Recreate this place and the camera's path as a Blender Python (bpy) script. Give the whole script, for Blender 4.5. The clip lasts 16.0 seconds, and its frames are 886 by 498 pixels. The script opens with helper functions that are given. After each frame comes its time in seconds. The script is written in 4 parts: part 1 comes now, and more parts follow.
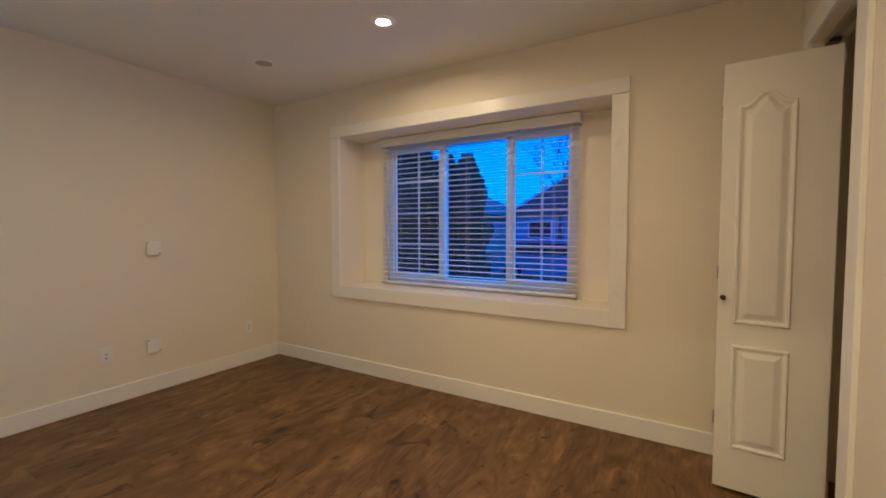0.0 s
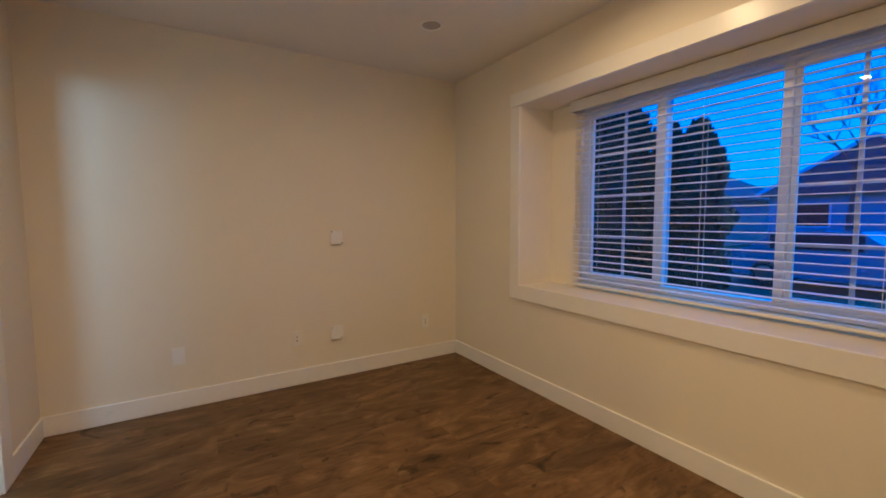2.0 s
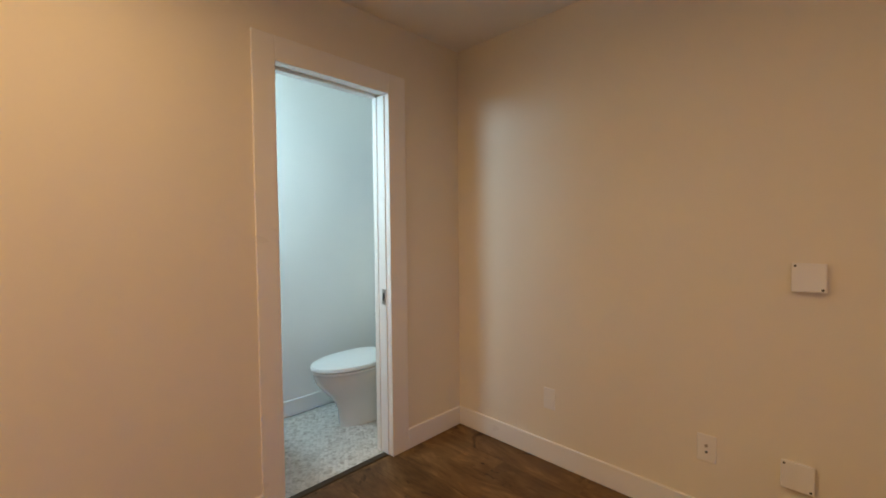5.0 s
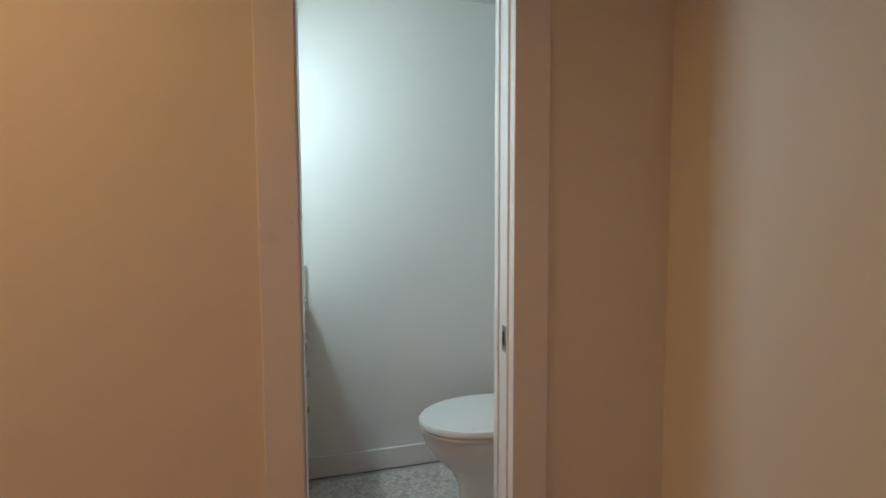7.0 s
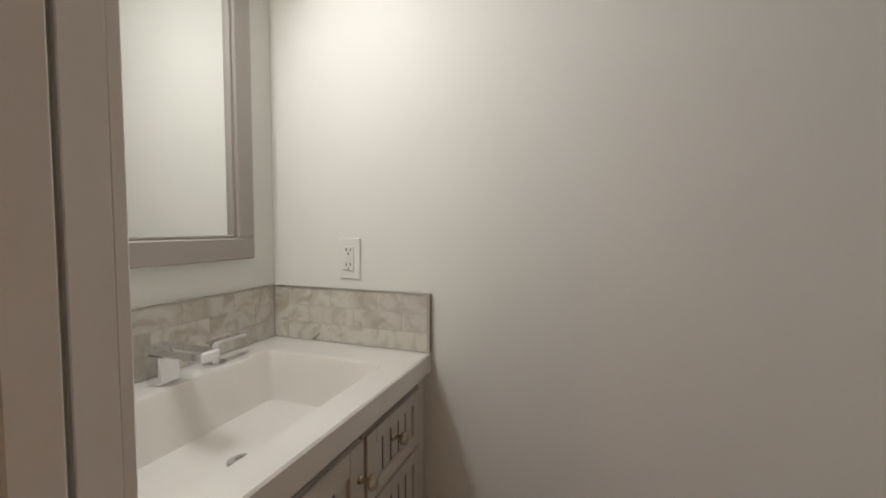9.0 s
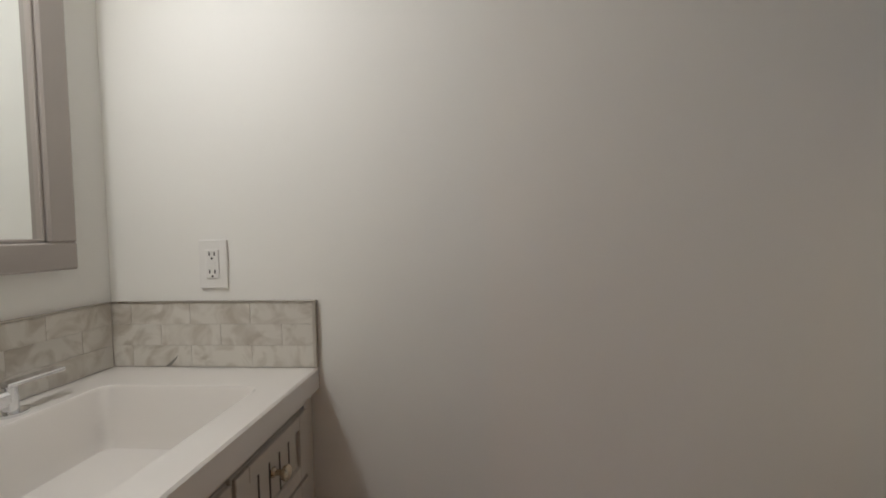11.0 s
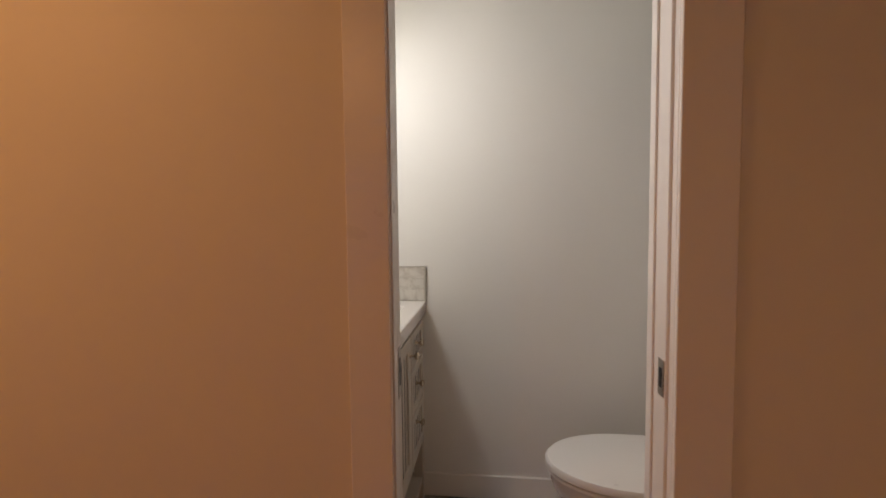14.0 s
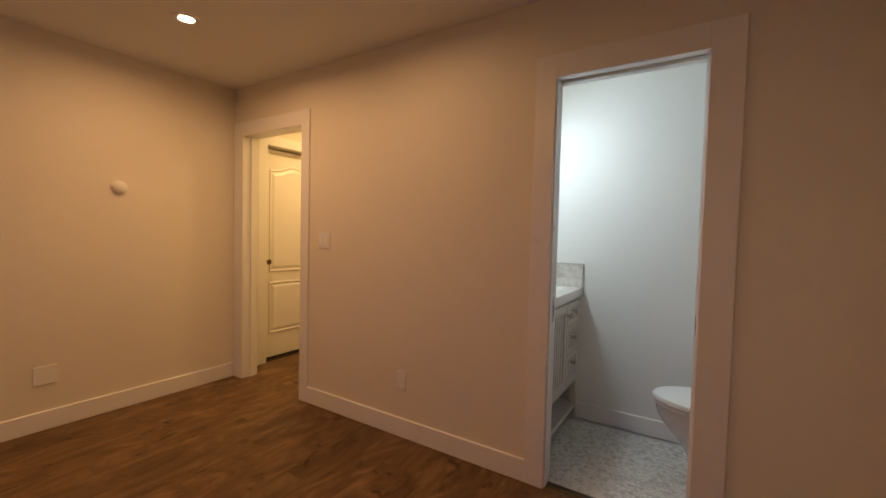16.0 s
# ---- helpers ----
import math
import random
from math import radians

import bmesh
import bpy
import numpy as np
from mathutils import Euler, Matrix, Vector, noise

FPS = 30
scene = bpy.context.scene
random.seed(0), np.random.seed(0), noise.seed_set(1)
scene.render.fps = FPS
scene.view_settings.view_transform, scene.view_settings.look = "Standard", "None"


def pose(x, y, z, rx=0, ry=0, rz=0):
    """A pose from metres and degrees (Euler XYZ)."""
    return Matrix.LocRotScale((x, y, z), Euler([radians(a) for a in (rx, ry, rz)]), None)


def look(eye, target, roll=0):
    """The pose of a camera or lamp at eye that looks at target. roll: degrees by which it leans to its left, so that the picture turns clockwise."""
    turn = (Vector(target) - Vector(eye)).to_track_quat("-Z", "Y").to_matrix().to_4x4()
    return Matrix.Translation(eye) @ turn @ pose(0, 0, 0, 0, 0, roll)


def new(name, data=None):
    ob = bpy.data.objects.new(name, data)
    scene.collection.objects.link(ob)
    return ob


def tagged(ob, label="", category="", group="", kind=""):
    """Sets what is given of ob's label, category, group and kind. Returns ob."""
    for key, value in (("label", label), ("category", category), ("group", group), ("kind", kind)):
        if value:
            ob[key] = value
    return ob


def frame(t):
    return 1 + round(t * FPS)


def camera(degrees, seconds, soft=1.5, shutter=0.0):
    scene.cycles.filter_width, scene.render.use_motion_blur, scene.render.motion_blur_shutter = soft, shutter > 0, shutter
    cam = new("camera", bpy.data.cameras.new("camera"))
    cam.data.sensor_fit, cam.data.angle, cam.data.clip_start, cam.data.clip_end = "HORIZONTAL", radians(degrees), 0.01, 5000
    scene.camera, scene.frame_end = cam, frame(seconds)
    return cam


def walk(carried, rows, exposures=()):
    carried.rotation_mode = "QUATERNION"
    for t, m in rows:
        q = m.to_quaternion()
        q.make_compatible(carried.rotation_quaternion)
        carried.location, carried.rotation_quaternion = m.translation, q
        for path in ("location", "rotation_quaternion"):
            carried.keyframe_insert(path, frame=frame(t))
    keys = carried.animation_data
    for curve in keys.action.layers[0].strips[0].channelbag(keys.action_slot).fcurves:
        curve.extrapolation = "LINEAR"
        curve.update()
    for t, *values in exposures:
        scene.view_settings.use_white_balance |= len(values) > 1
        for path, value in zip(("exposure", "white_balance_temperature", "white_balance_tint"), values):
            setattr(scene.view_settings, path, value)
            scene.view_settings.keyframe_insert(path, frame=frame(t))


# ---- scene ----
cam = camera(94.5, 16.0, soft=1.7)

PATH = [
    (0, (3.465, -2.644, 1.23), (2.45, -0.924, 1.138), -0.0),
    (0.5, (3.431, -2.547, 1.232), (2.28, -0.915, 1.123), 0.2),
    (1, (3.384, -2.417, 1.236), (2.038, -0.943, 1.105), 0.1),
    (1.5, (3.273, -2.279, 1.229), (1.755, -0.984, 1.084), 0.0),
    (2, (3.116, -2.029, 1.233), (1.412, -0.993, 1.085), -0.3),
    (2.5, (2.924, -1.741, 1.251), (1.07, -1.005, 1.101), -0.6),
    (3, (2.706, -1.51, 1.229), (0.742, -1.155, 1.089), -0.7),
    (3.5, (2.497, -1.303, 1.258), (0.507, -1.421, 1.104), -0.4),
    (4, (2.367, -1.046, 1.261), (0.488, -1.717, 1.123), -0.7),
    (4.5, (2.236, -0.989, 1.264), (0.534, -2.034, 1.146), -0.7),
    (5, (1.983, -1.002, 1.268), (0.563, -2.408, 1.188), -0.5),
    (5.2, (1.899, -1.038, 1.284), (0.582, -2.541, 1.206), -0.4),
    (7.5, (0.939, -1.916, 1.263), (0.672, -3.895, 1.157), -0.1),
    (8, (0.869, -2.225, 1.246), (0.814, -4.223, 1.162), 0.2),
    (8.5, (0.836, -2.488, 1.256), (1.068, -4.472, 1.157), 0.3),
    (9.7, (0.905, -2.90, 1.235), (1.96, -4.60, 1.15), -0.1),
    (10.8, (0.857, -2.771, 1.22), (1.215, -4.738, 1.162), -0.3),
    (11, (0.875, -2.814, 1.224), (1.058, -4.804, 1.15), -1.3),
    (11.5, (0.984, -2.797, 1.228), (0.619, -4.759, 1.093), -2.2),
    (12, (1.013, -2.752, 1.227), (0.419, -4.655, 1.069), -2.0),
    (12.5, (1.012, -2.646, 1.22), (0.496, -4.573, 1.077), -1.5),
    (13, (0.979, -2.424, 1.237), (0.674, -4.381, 1.103), -0.2),
    (13.5, (0.955, -2.174, 1.239), (0.889, -4.17, 1.122), -0.8),
    (14, (0.971, -1.896, 1.255), (1.194, -3.88, 1.148), -0.6),
    (14.5, (0.894, -1.592, 1.242), (1.405, -3.523, 1.146), -0.1),
    (15, (0.796, -1.314, 1.29), (1.525, -3.172, 1.166), 0.6),
    (15.5, (0.686, -1.019, 1.271), (1.588, -2.8, 1.148), 0.8),
    (16, (0.56, -0.84, 1.267), (1.638, -2.523, 1.19), 1.4),
]
EXPOSURES = [(0.0, 0.54, 3820, -16), (1.5, 0.46, 3950, -15), (2.5, 0.43, 4350, -13), (3.5, 0.50, 4800, -11), (5.2, 0.44, 4600, -14), (7.5, -0.30, 5400, -3), (8.5, -0.55, 6350, 10),
             (11.0, -0.84, 6250, 11), (12.5, -0.86, 6300, 11), (13.5, -0.66, 6450, 12), (14.5, -0.38, 6650, 15), (15.0, -0.34, 6650, 15), (16.0, -0.26, 5350, 1)]
walk(cam, [(t, look(eye, target, roll)) for t, eye, target, roll in PATH], EXPOSURES)

# ---- world and light ----
world = bpy.data.worlds.new("dusk")
scene.world = world
world.use_nodes = True
wn = world.node_tree.nodes
sky = wn.new("ShaderNodeTexSky")
sky.sky_type = "NISHITA"
sky.sun_disc = False
sky.sun_elevation = radians(5)
sky.sun_rotation = radians(180)
sky.ozone_density = 8.0
sky.air_density = 1.6
sky.dust_density = 0.2
dusk = wn.new("ShaderNodeMixRGB")
dusk.blend_type = "MULTIPLY"
dusk.inputs[0].default_value = 1.0
dusk.inputs[2].default_value = (0.012, 0.34, 0.90, 1)
world.node_tree.links.new(sky.outputs[0], dusk.inputs[1])
world.node_tree.links.new(dusk.outputs[0], wn["Background"].inputs[0])
wn["Background"].inputs[1].default_value = 1.15

# Added blue sun, high out of view, brightens slats, sill and reveals like skylight.
glim = bpy.data.lights.new("afterglow", "SUN")
glim.energy, glim.color, glim.angle = 1.2, (0.06, 0.48, 1.0), radians(45)
new("afterglow", glim).matrix_world = look((5, 7, 12), (1, 0, 1))

WARM = (1.0, 0.465, 0.17)
COOL = (1.0, 0.99, 0.97)


def area_lamp(name, at, size, watts, colour, target, shape="DISK", size_y=None, spread=180):
    data = bpy.data.lights.new(name, "AREA")
    data.shape, data.size, data.energy, data.color = shape, size, watts, colour
    data.spread = radians(spread)
    if size_y:
        data.size_y = size_y
    ob = new(name, data)
    ob.matrix_world = look(at, target)
    return ob


LAMPS = [(1.948, -0.747), (3.037, -2.009), (1.93, -2.16)]
for (lx, ly), watts in zip(LAMPS, (9.5, 13, 4.0)):
    area_lamp("downlight_lamp", (lx, ly, 2.408), 0.075, watts, WARM, (lx, ly + 0.0001, 0), spread=172)
area_lamp("vanity_lamp", (1.660, -3.19, 2.030), 0.32, 7.2, COOL, (1.10, -3.17, 1.43), "RECTANGLE", 0.17)
area_lamp("hall_lamp", (3.45, -3.75, 2.408), 0.10, 18, (1.0, 0.52, 0.16), (3.45, -3.7501, 0), spread=165)


# ---- materials ----
def mat(name, colour, rough=0.5, metal=0.0, vary=0.06, scale=6.0, bump=0.0, bump_scale=200.0, coat=0.0):
    """Paint or metal with soft mottling, fine grain and relief."""
    m = bpy.data.materials.new(name)
    m.use_nodes = True
    n, l = m.node_tree.nodes, m.node_tree.links
    b = n["Principled BSDF"]
    co = n.new("ShaderNodeTexCoord")
    big = n.new("ShaderNodeTexNoise")
    big.inputs["Scale"].default_value = scale
    big.inputs["Detail"].default_value = 6
    l.new(co.outputs["Object"], big.inputs["Vector"])
    ramp = n.new("ShaderNodeMixRGB")
    ramp.inputs[1].default_value = (*[c * (1 - vary) for c in colour], 1)
    ramp.inputs[2].default_value = (*[min(1, c * (1 + vary)) for c in colour], 1)
    l.new(big.outputs["Fac"], ramp.inputs[0])
    l.new(ramp.outputs[0], b.inputs["Base Color"])
    rr = n.new("ShaderNodeMapRange")
    rr.inputs["To Min"].default_value = max(0.02, rough - 0.07)
    rr.inputs["To Max"].default_value = min(1, rough + 0.07)
    l.new(big.outputs["Fac"], rr.inputs["Value"])
    l.new(rr.outputs[0], b.inputs["Roughness"])
    b.inputs["Metallic"].default_value = metal
    b.inputs["Coat Weight"].default_value = coat
    if bump:
        fine = n.new("ShaderNodeTexNoise")
        fine.inputs["Scale"].default_value = bump_scale
        fine.inputs["Detail"].default_value = 3
        l.new(co.outputs["Object"], fine.inputs["Vector"])
        bp = n.new("ShaderNodeBump")
        bp.inputs["Strength"].default_value = bump
        bp.inputs["Distance"].default_value = 0.002
        l.new(fine.outputs["Fac"], bp.inputs["Height"])
        l.new(bp.outputs[0], b.inputs["Normal"])
    return m


def wood_floor():
    """Rustic walnut boards: broad figure, fine pores along the board, knots with pale halos."""
    m = bpy.data.materials.new("walnut_plank")
    m.use_nodes = True
    n, l = m.node_tree.nodes, m.node_tree.links
    b = n["Principled BSDF"]
    geo = n.new("ShaderNodeNewGeometry")
    info = n.new("ShaderNodeObjectInfo")
    shift = n.new("ShaderNodeVectorMath")
    shift.operation = "ADD"
    mul = n.new("ShaderNodeMath")
    mul.operation = "MULTIPLY"
    mul.inputs[1].default_value = 37.0
    comb = n.new("ShaderNodeCombineXYZ")
    l.new(info.outputs["Random"], mul.inputs[0])
    l.new(mul.outputs[0], comb.inputs[2])
    l.new(geo.outputs["Position"], shift.inputs[0])
    l.new(comb.outputs[0], shift.inputs[1])

    def noise(stretch, scale, detail, rough, warp):
        st = n.new("ShaderNodeMapping")
        st.inputs["Scale"].default_value = stretch
        l.new(shift.outputs[0], st.inputs["Vector"])
        t = n.new("ShaderNodeTexNoise")
        t.inputs["Scale"].default_value = scale
        t.inputs["Detail"].default_value = detail
        t.inputs["Roughness"].default_value = rough
        t.inputs["Distortion"].default_value = warp
        l.new(st.outputs[0], t.inputs["Vector"])
        return t.outputs["Fac"]

    def ramp(fac, stops):
        c = n.new("ShaderNodeValToRGB")
        e = c.color_ramp.elements
        e[0].position, e[0].color = stops[0][0], (*stops[0][1], 1)
        e[1].position, e[1].color = stops[-1][0], (*stops[-1][1], 1)
        for p, col in stops[1:-1]:
            e.new(p).color = (*col, 1)
        l.new(fac, c.inputs[0])
        return c.outputs[0]

    def times(a, c, amount=1.0):
        x = n.new("ShaderNodeMixRGB")
        x.blend_type = "MULTIPLY"
        x.inputs[0].default_value = amount
        l.new(a, x.inputs[1])
        l.new(c, x.inputs[2])
        return x.outputs[0]

    figure = noise((3.6, 1.35, 1.0), 1.25, 6, 0.60, 2.6)
    col = ramp(figure, [(0.28, (0.072, 0.039, 0.015)), (0.44, (0.122, 0.069, 0.027)), (0.56, (0.162, 0.095, 0.037)), (0.72, (0.255, 0.157, 0.062))])
    pores = noise((42.0, 2.6, 1.0), 2.0, 4, 0.6, 0.9)
    col = times(col, ramp(pores, [(0.32, (0.74, 0.72, 0.70)), (0.52, (1.0, 1.0, 1.0)), (0.72, (1.10, 1.09, 1.06))]))
    knots = noise((6.5, 4.2, 1.0), 1.1, 3, 0.58, 1.4)
    col = times(col, ramp(knots, [(0.27, (0.22, 0.20, 0.20)), (0.33, (0.52, 0.48, 0.46)), (0.385, (1.0, 1.0, 1.0)), (0.62, (1.0, 1.0, 1.0)), (0.72, (1.32, 1.26, 1.16))]))
    tone = n.new("ShaderNodeMapRange")
    tone.inputs["To Min"].default_value, tone.inputs["To Max"].default_value = 0.95, 1.22
    l.new(info.outputs["Random"], tone.inputs["Value"])
    hs = n.new("ShaderNodeHueSaturation")
    hs.inputs["Saturation"].default_value = 1.05
    l.new(col, hs.inputs["Color"])
    l.new(tone.outputs[0], hs.inputs["Value"])
    l.new(hs.outputs[0], b.inputs["Base Color"])
    rr = n.new("ShaderNodeMapRange")
    rr.inputs["To Min"].default_value, rr.inputs["To Max"].default_value = 0.56, 0.40
    l.new(figure, rr.inputs["Value"])
    l.new(rr.outputs[0], b.inputs["Roughness"])
    b.inputs["Specular IOR Level"].default_value = 0.35
    bp = n.new("ShaderNodeBump")
    bp.inputs["Strength"].default_value, bp.inputs["Distance"].default_value = 0.3, 0.0015
    l.new(pores, bp.inputs["Height"])
    l.new(bp.outputs[0], b.inputs["Normal"])
    return m


def marble(name, base, vein, rough, island=False):
    m = bpy.data.materials.new(name)
    m.use_nodes = True
    n, l = m.node_tree.nodes, m.node_tree.links
    b = n["Principled BSDF"]
    geo = n.new("ShaderNodeNewGeometry")
    info = n.new("ShaderNodeObjectInfo")
    rnd = geo.outputs["Random Per Island"] if island else info.outputs["Random"]
    mul = n.new("ShaderNodeMath")
    mul.operation = "MULTIPLY"
    mul.inputs[1].default_value = 23.0
    l.new(rnd, mul.inputs[0])
    comb = n.new("ShaderNodeCombineXYZ")
    for i in range(3):
        l.new(mul.outputs[0], comb.inputs[i])
    add = n.new("ShaderNodeVectorMath")
    add.operation = "ADD"
    l.new(geo.outputs["Position"], add.inputs[0])
    l.new(comb.outputs[0], add.inputs[1])
    no = n.new("ShaderNodeTexNoise")
    no.inputs["Scale"].default_value, no.inputs["Detail"].default_value, no.inputs["Distortion"].default_value = 13, 7, 1.6
    l.new(add.outputs[0], no.inputs["Vector"])
    r = n.new("ShaderNodeValToRGB")
    r.color_ramp.elements[0].position, r.color_ramp.elements[0].color = 0.33, (*vein, 1)
    r.color_ramp.elements[1].position, r.color_ramp.elements[1].color = 0.55, (*base, 1)
    l.new(no.outputs["Fac"], r.inputs[0])
    tone = n.new("ShaderNodeMapRange")
    tone.inputs["To Min"].default_value, tone.inputs["To Max"].default_value = 0.95, 1.04
    l.new(rnd, tone.inputs["Value"])
    hs = n.new("ShaderNodeHueSaturation")
    l.new(r.outputs[0], hs.inputs["Color"])
    l.new(tone.outputs[0], hs.inputs["Value"])
    l.new(hs.outputs[0], b.inputs["Base Color"])
    b.inputs["Roughness"].default_value = rough
    return m


def glow(name, colour, strength):
    m = bpy.data.materials.new(name)
    m.use_nodes = True
    b = m.node_tree.nodes["Principled BSDF"]
    b.inputs["Emission Color"].default_value = (*colour, 1)
    b.inputs["Emission Strength"].default_value = strength
    return m


def glass_mat():
    m = bpy.data.materials.new("window_glass")
    m.use_nodes = True
    b = m.node_tree.nodes["Principled BSDF"]
    b.inputs["Transmission Weight"].default_value = 1.0
    b.inputs["Roughness"].default_value = 0.0
    b.inputs["IOR"].default_value = 1.45
    return m


M_WALL = mat("cream_wall_paint", (0.83, 0.775, 0.645), 0.55, vary=0.025, scale=2.5, bump=0.12, bump_scale=320)
M_BATHWALL = mat("white_satin_wall_paint", (0.90, 0.89, 0.85), 0.60, vary=0.02, scale=2.5, bump=0.12, bump_scale=320)
M_CEIL = mat("flat_white_ceiling", (0.84, 0.82, 0.78), 0.85, vary=0.02, scale=3, bump=0.15, bump_scale=260)
M_TRIM = mat("white_trim_enamel", (0.88, 0.865, 0.83), 0.30, vary=0.02, scale=5, bump=0.04, bump_scale=90)
M_DOOR = mat("white_moulded_door", (0.84, 0.82, 0.77), 0.36, vary=0.02, scale=5, bump=0.05, bump_scale=120)
M_PLASTIC = mat("white_plastic", (0.87, 0.86, 0.83), 0.30, vary=0.01)
M_SLOT = mat("dark_slot", (0.03, 0.03, 0.03), 0.5)
M_BLIND = mat("white_faux_wood", (0.80, 0.79, 0.77), 0.40, vary=0.03, scale=14)
M_VINYL = mat("white_vinyl", (0.80, 0.80, 0.80), 0.35, vary=0.02)
M_CHROME = mat("chrome", (0.75, 0.76, 0.78), 0.10, 1.0, vary=0.02)
M_NICKEL = mat("brushed_nickel", (0.52, 0.49, 0.45), 0.30, 1.0, vary=0.05)
M_CHAMP = mat("champagne_nickel", (0.60, 0.52, 0.41), 0.24, 1.0, vary=0.04)
M_LENS = mat("grey_unlit_lens", (0.48, 0.46, 0.43), 0.45)
M_BRONZE = mat("dark_bronze", (0.10, 0.075, 0.05), 0.38, 0.9, vary=0.1)
M_PORCELAIN = mat("white_porcelain", (0.82, 0.81, 0.78), 0.10, vary=0.01, coat=0.4)
M_COUNTER = mat("white_cultured_stone", (0.84, 0.80, 0.75), 0.16, vary=0.02, scale=9, coat=0.2)
M_VANITY = mat("greige_cabinet_paint", (0.63, 0.58, 0.51), 0.36, vary=0.03, scale=8, bump=0.05, bump_scale=140)
M_VDARK = mat("groove_shade_paint", (0.10, 0.09, 0.08), 0.7)
M_MFRAME = mat("taupe_mirror_frame", (0.42, 0.38, 0.35), 0.35, vary=0.04, scale=8)
M_MIRROR = mat("mirror_silver", (0.88, 0.90, 0.88), 0.02, 1.0, vary=0.0)
M_FLOOR = wood_floor()
M_SUB = mat("floor_joint", (0.02, 0.013, 0.01), 0.9)
M_GROUT = mat("mosaic_grout", (0.52, 0.51, 0.48), 0.85, vary=0.12, scale=30, bump=0.3)
M_SGROUT = mat("splash_grout", (0.68, 0.65, 0.60), 0.8, vary=0.05)
M_VEIN = mat("grey_marble_fleck", (0.22, 0.21, 0.19), 0.3, vary=0.3, scale=90)
M_HEX = marble("marble_mosaic", (0.78, 0.76, 0.70), (0.50, 0.47, 0.41), 0.22)
M_HEXJ = marble("marble_mosaic_small", (0.78, 0.76, 0.70), (0.50, 0.47, 0.41), 0.22, island=True)
M_SPLASH = marble("marble_subway", (0.72, 0.69, 0.63), (0.52, 0.475, 0.41), 0.16)
M_GLASS = glass_mat()
M_LAMPGLOW = glow("lamp_glow_warm", (1.0, 0.62, 0.30), 28)
M_VANGLOW = glow("lamp_glow_cool", (1.0, 0.99, 0.97), 6.0)
M_GRASS = mat("dim_lawn", (0.05, 0.075, 0.03), 0.95, vary=0.4, scale=1.2, bump=0.6, bump_scale=20)
M_ASPHALT = mat("asphalt", (0.05, 0.05, 0.05), 0.9, vary=0.2, scale=2, bump=0.4, bump_scale=60)
M_LEAF = mat("cedar_green", (0.030, 0.070, 0.032), 0.75, vary=0.4, scale=5)
M_BARK = mat("grey_bark", (0.10, 0.08, 0.065), 0.9, vary=0.3, scale=20, bump=0.5, bump_scale=40)
M_SIDING = mat("painted_siding", (0.24, 0.34, 0.38), 0.7, vary=0.08, scale=2)
M_SKYBLOCK = mat("sky_block_navy", (0.02, 0.05, 0.065), 0.7, vary=0.15, scale=2)
M_ROOF = mat("shingle_roof", (0.05, 0.085, 0.10), 0.9, vary=0.3, scale=8, bump=0.5, bump_scale=20)
M_HTRIM = mat("house_white_trim", (0.75, 0.75, 0.75), 0.5)
M_DARKGLASS = mat("dark_window_pane", (0.03, 0.035, 0.04), 0.08, vary=0.0)
M_CAR = mat("silver_car_paint", (0.5, 0.52, 0.55), 0.25, 0.4, vary=0.02, coat=0.6)
M_TYRE = mat("tyre_rubber", (0.02, 0.02, 0.02), 0.8)


# ---- mesh helpers ----
def box(bm, x0, x1, y0, y1, z0, z1, bevel=0.0, seg=1):
    vs = bmesh.ops.create_cube(bm, size=1.0)["verts"]
    for v in vs:
        v.co = Vector((x0 if v.co.x < 0 else x1, y0 if v.co.y < 0 else y1, z0 if v.co.z < 0 else z1))
    if bevel:
        es = list({e for v in vs for e in v.link_edges})
        bmesh.ops.bevel(bm, geom=es, offset=bevel, segments=seg, affect="EDGES", profile=0.5)
    return bm


def tube(bm, p, q, r0, r1=None, seg=12):
    p, q = Vector(p), Vector(q)
    d = q - p
    m = Matrix.Translation((p + q) / 2) @ d.to_track_quat("Z", "Y").to_matrix().to_4x4()
    bmesh.ops.create_cone(bm, cap_ends=True, segments=seg, radius1=r0, radius2=r0 if r1 is None else r1, depth=d.length, matrix=m)
    return bm


def loft(bm, rings, cap=True):
    """Skin closed rings of equal length."""
    rows = [[bm.verts.new(p) for p in ring] for ring in rings]
    k = len(rows[0])
    for a, b in zip(rows, rows[1:]):
        for i in range(k):
            bm.faces.new((a[i], a[(i + 1) % k], b[(i + 1) % k], b[i]))
    if cap:
        bm.faces.new(rows[0][::-1])
        bm.faces.new(rows[-1])
    bmesh.ops.recalc_face_normals(bm, faces=bm.faces[:])
    return bm


def lathe(bm, at, profile, axis, seg=16):
    """Turn a profile of (along, radius) about an axis through at."""
    q = Vector(axis).to_track_quat("Z", "Y")
    rings = []
    for a, r in profile:
        rings.append([Vector(at) + q @ Vector((r * math.cos(i * math.tau / seg), r * math.sin(i * math.tau / seg), a)) for i in range(seg)])
    return loft(bm, rings)


def mesh_ob(name, bm, material, smooth=False):
    me = bpy.data.meshes.new(name)
    bm.to_mesh(me)
    bm.free()
    me.materials.append(material)
    if smooth:
        for p in me.polygons:
            p.use_smooth = True
        me.set_sharp_from_angle(angle=radians(40))
    return new(name, me)


def part(name, bm, material, parent, label="", smooth=False):
    ob = mesh_ob(name, bm, material, smooth)
    ob.parent = parent
    ob.matrix_parent_inverse = parent.matrix_basis.inverted()
    if label:
        tagged(ob, label)
    return ob


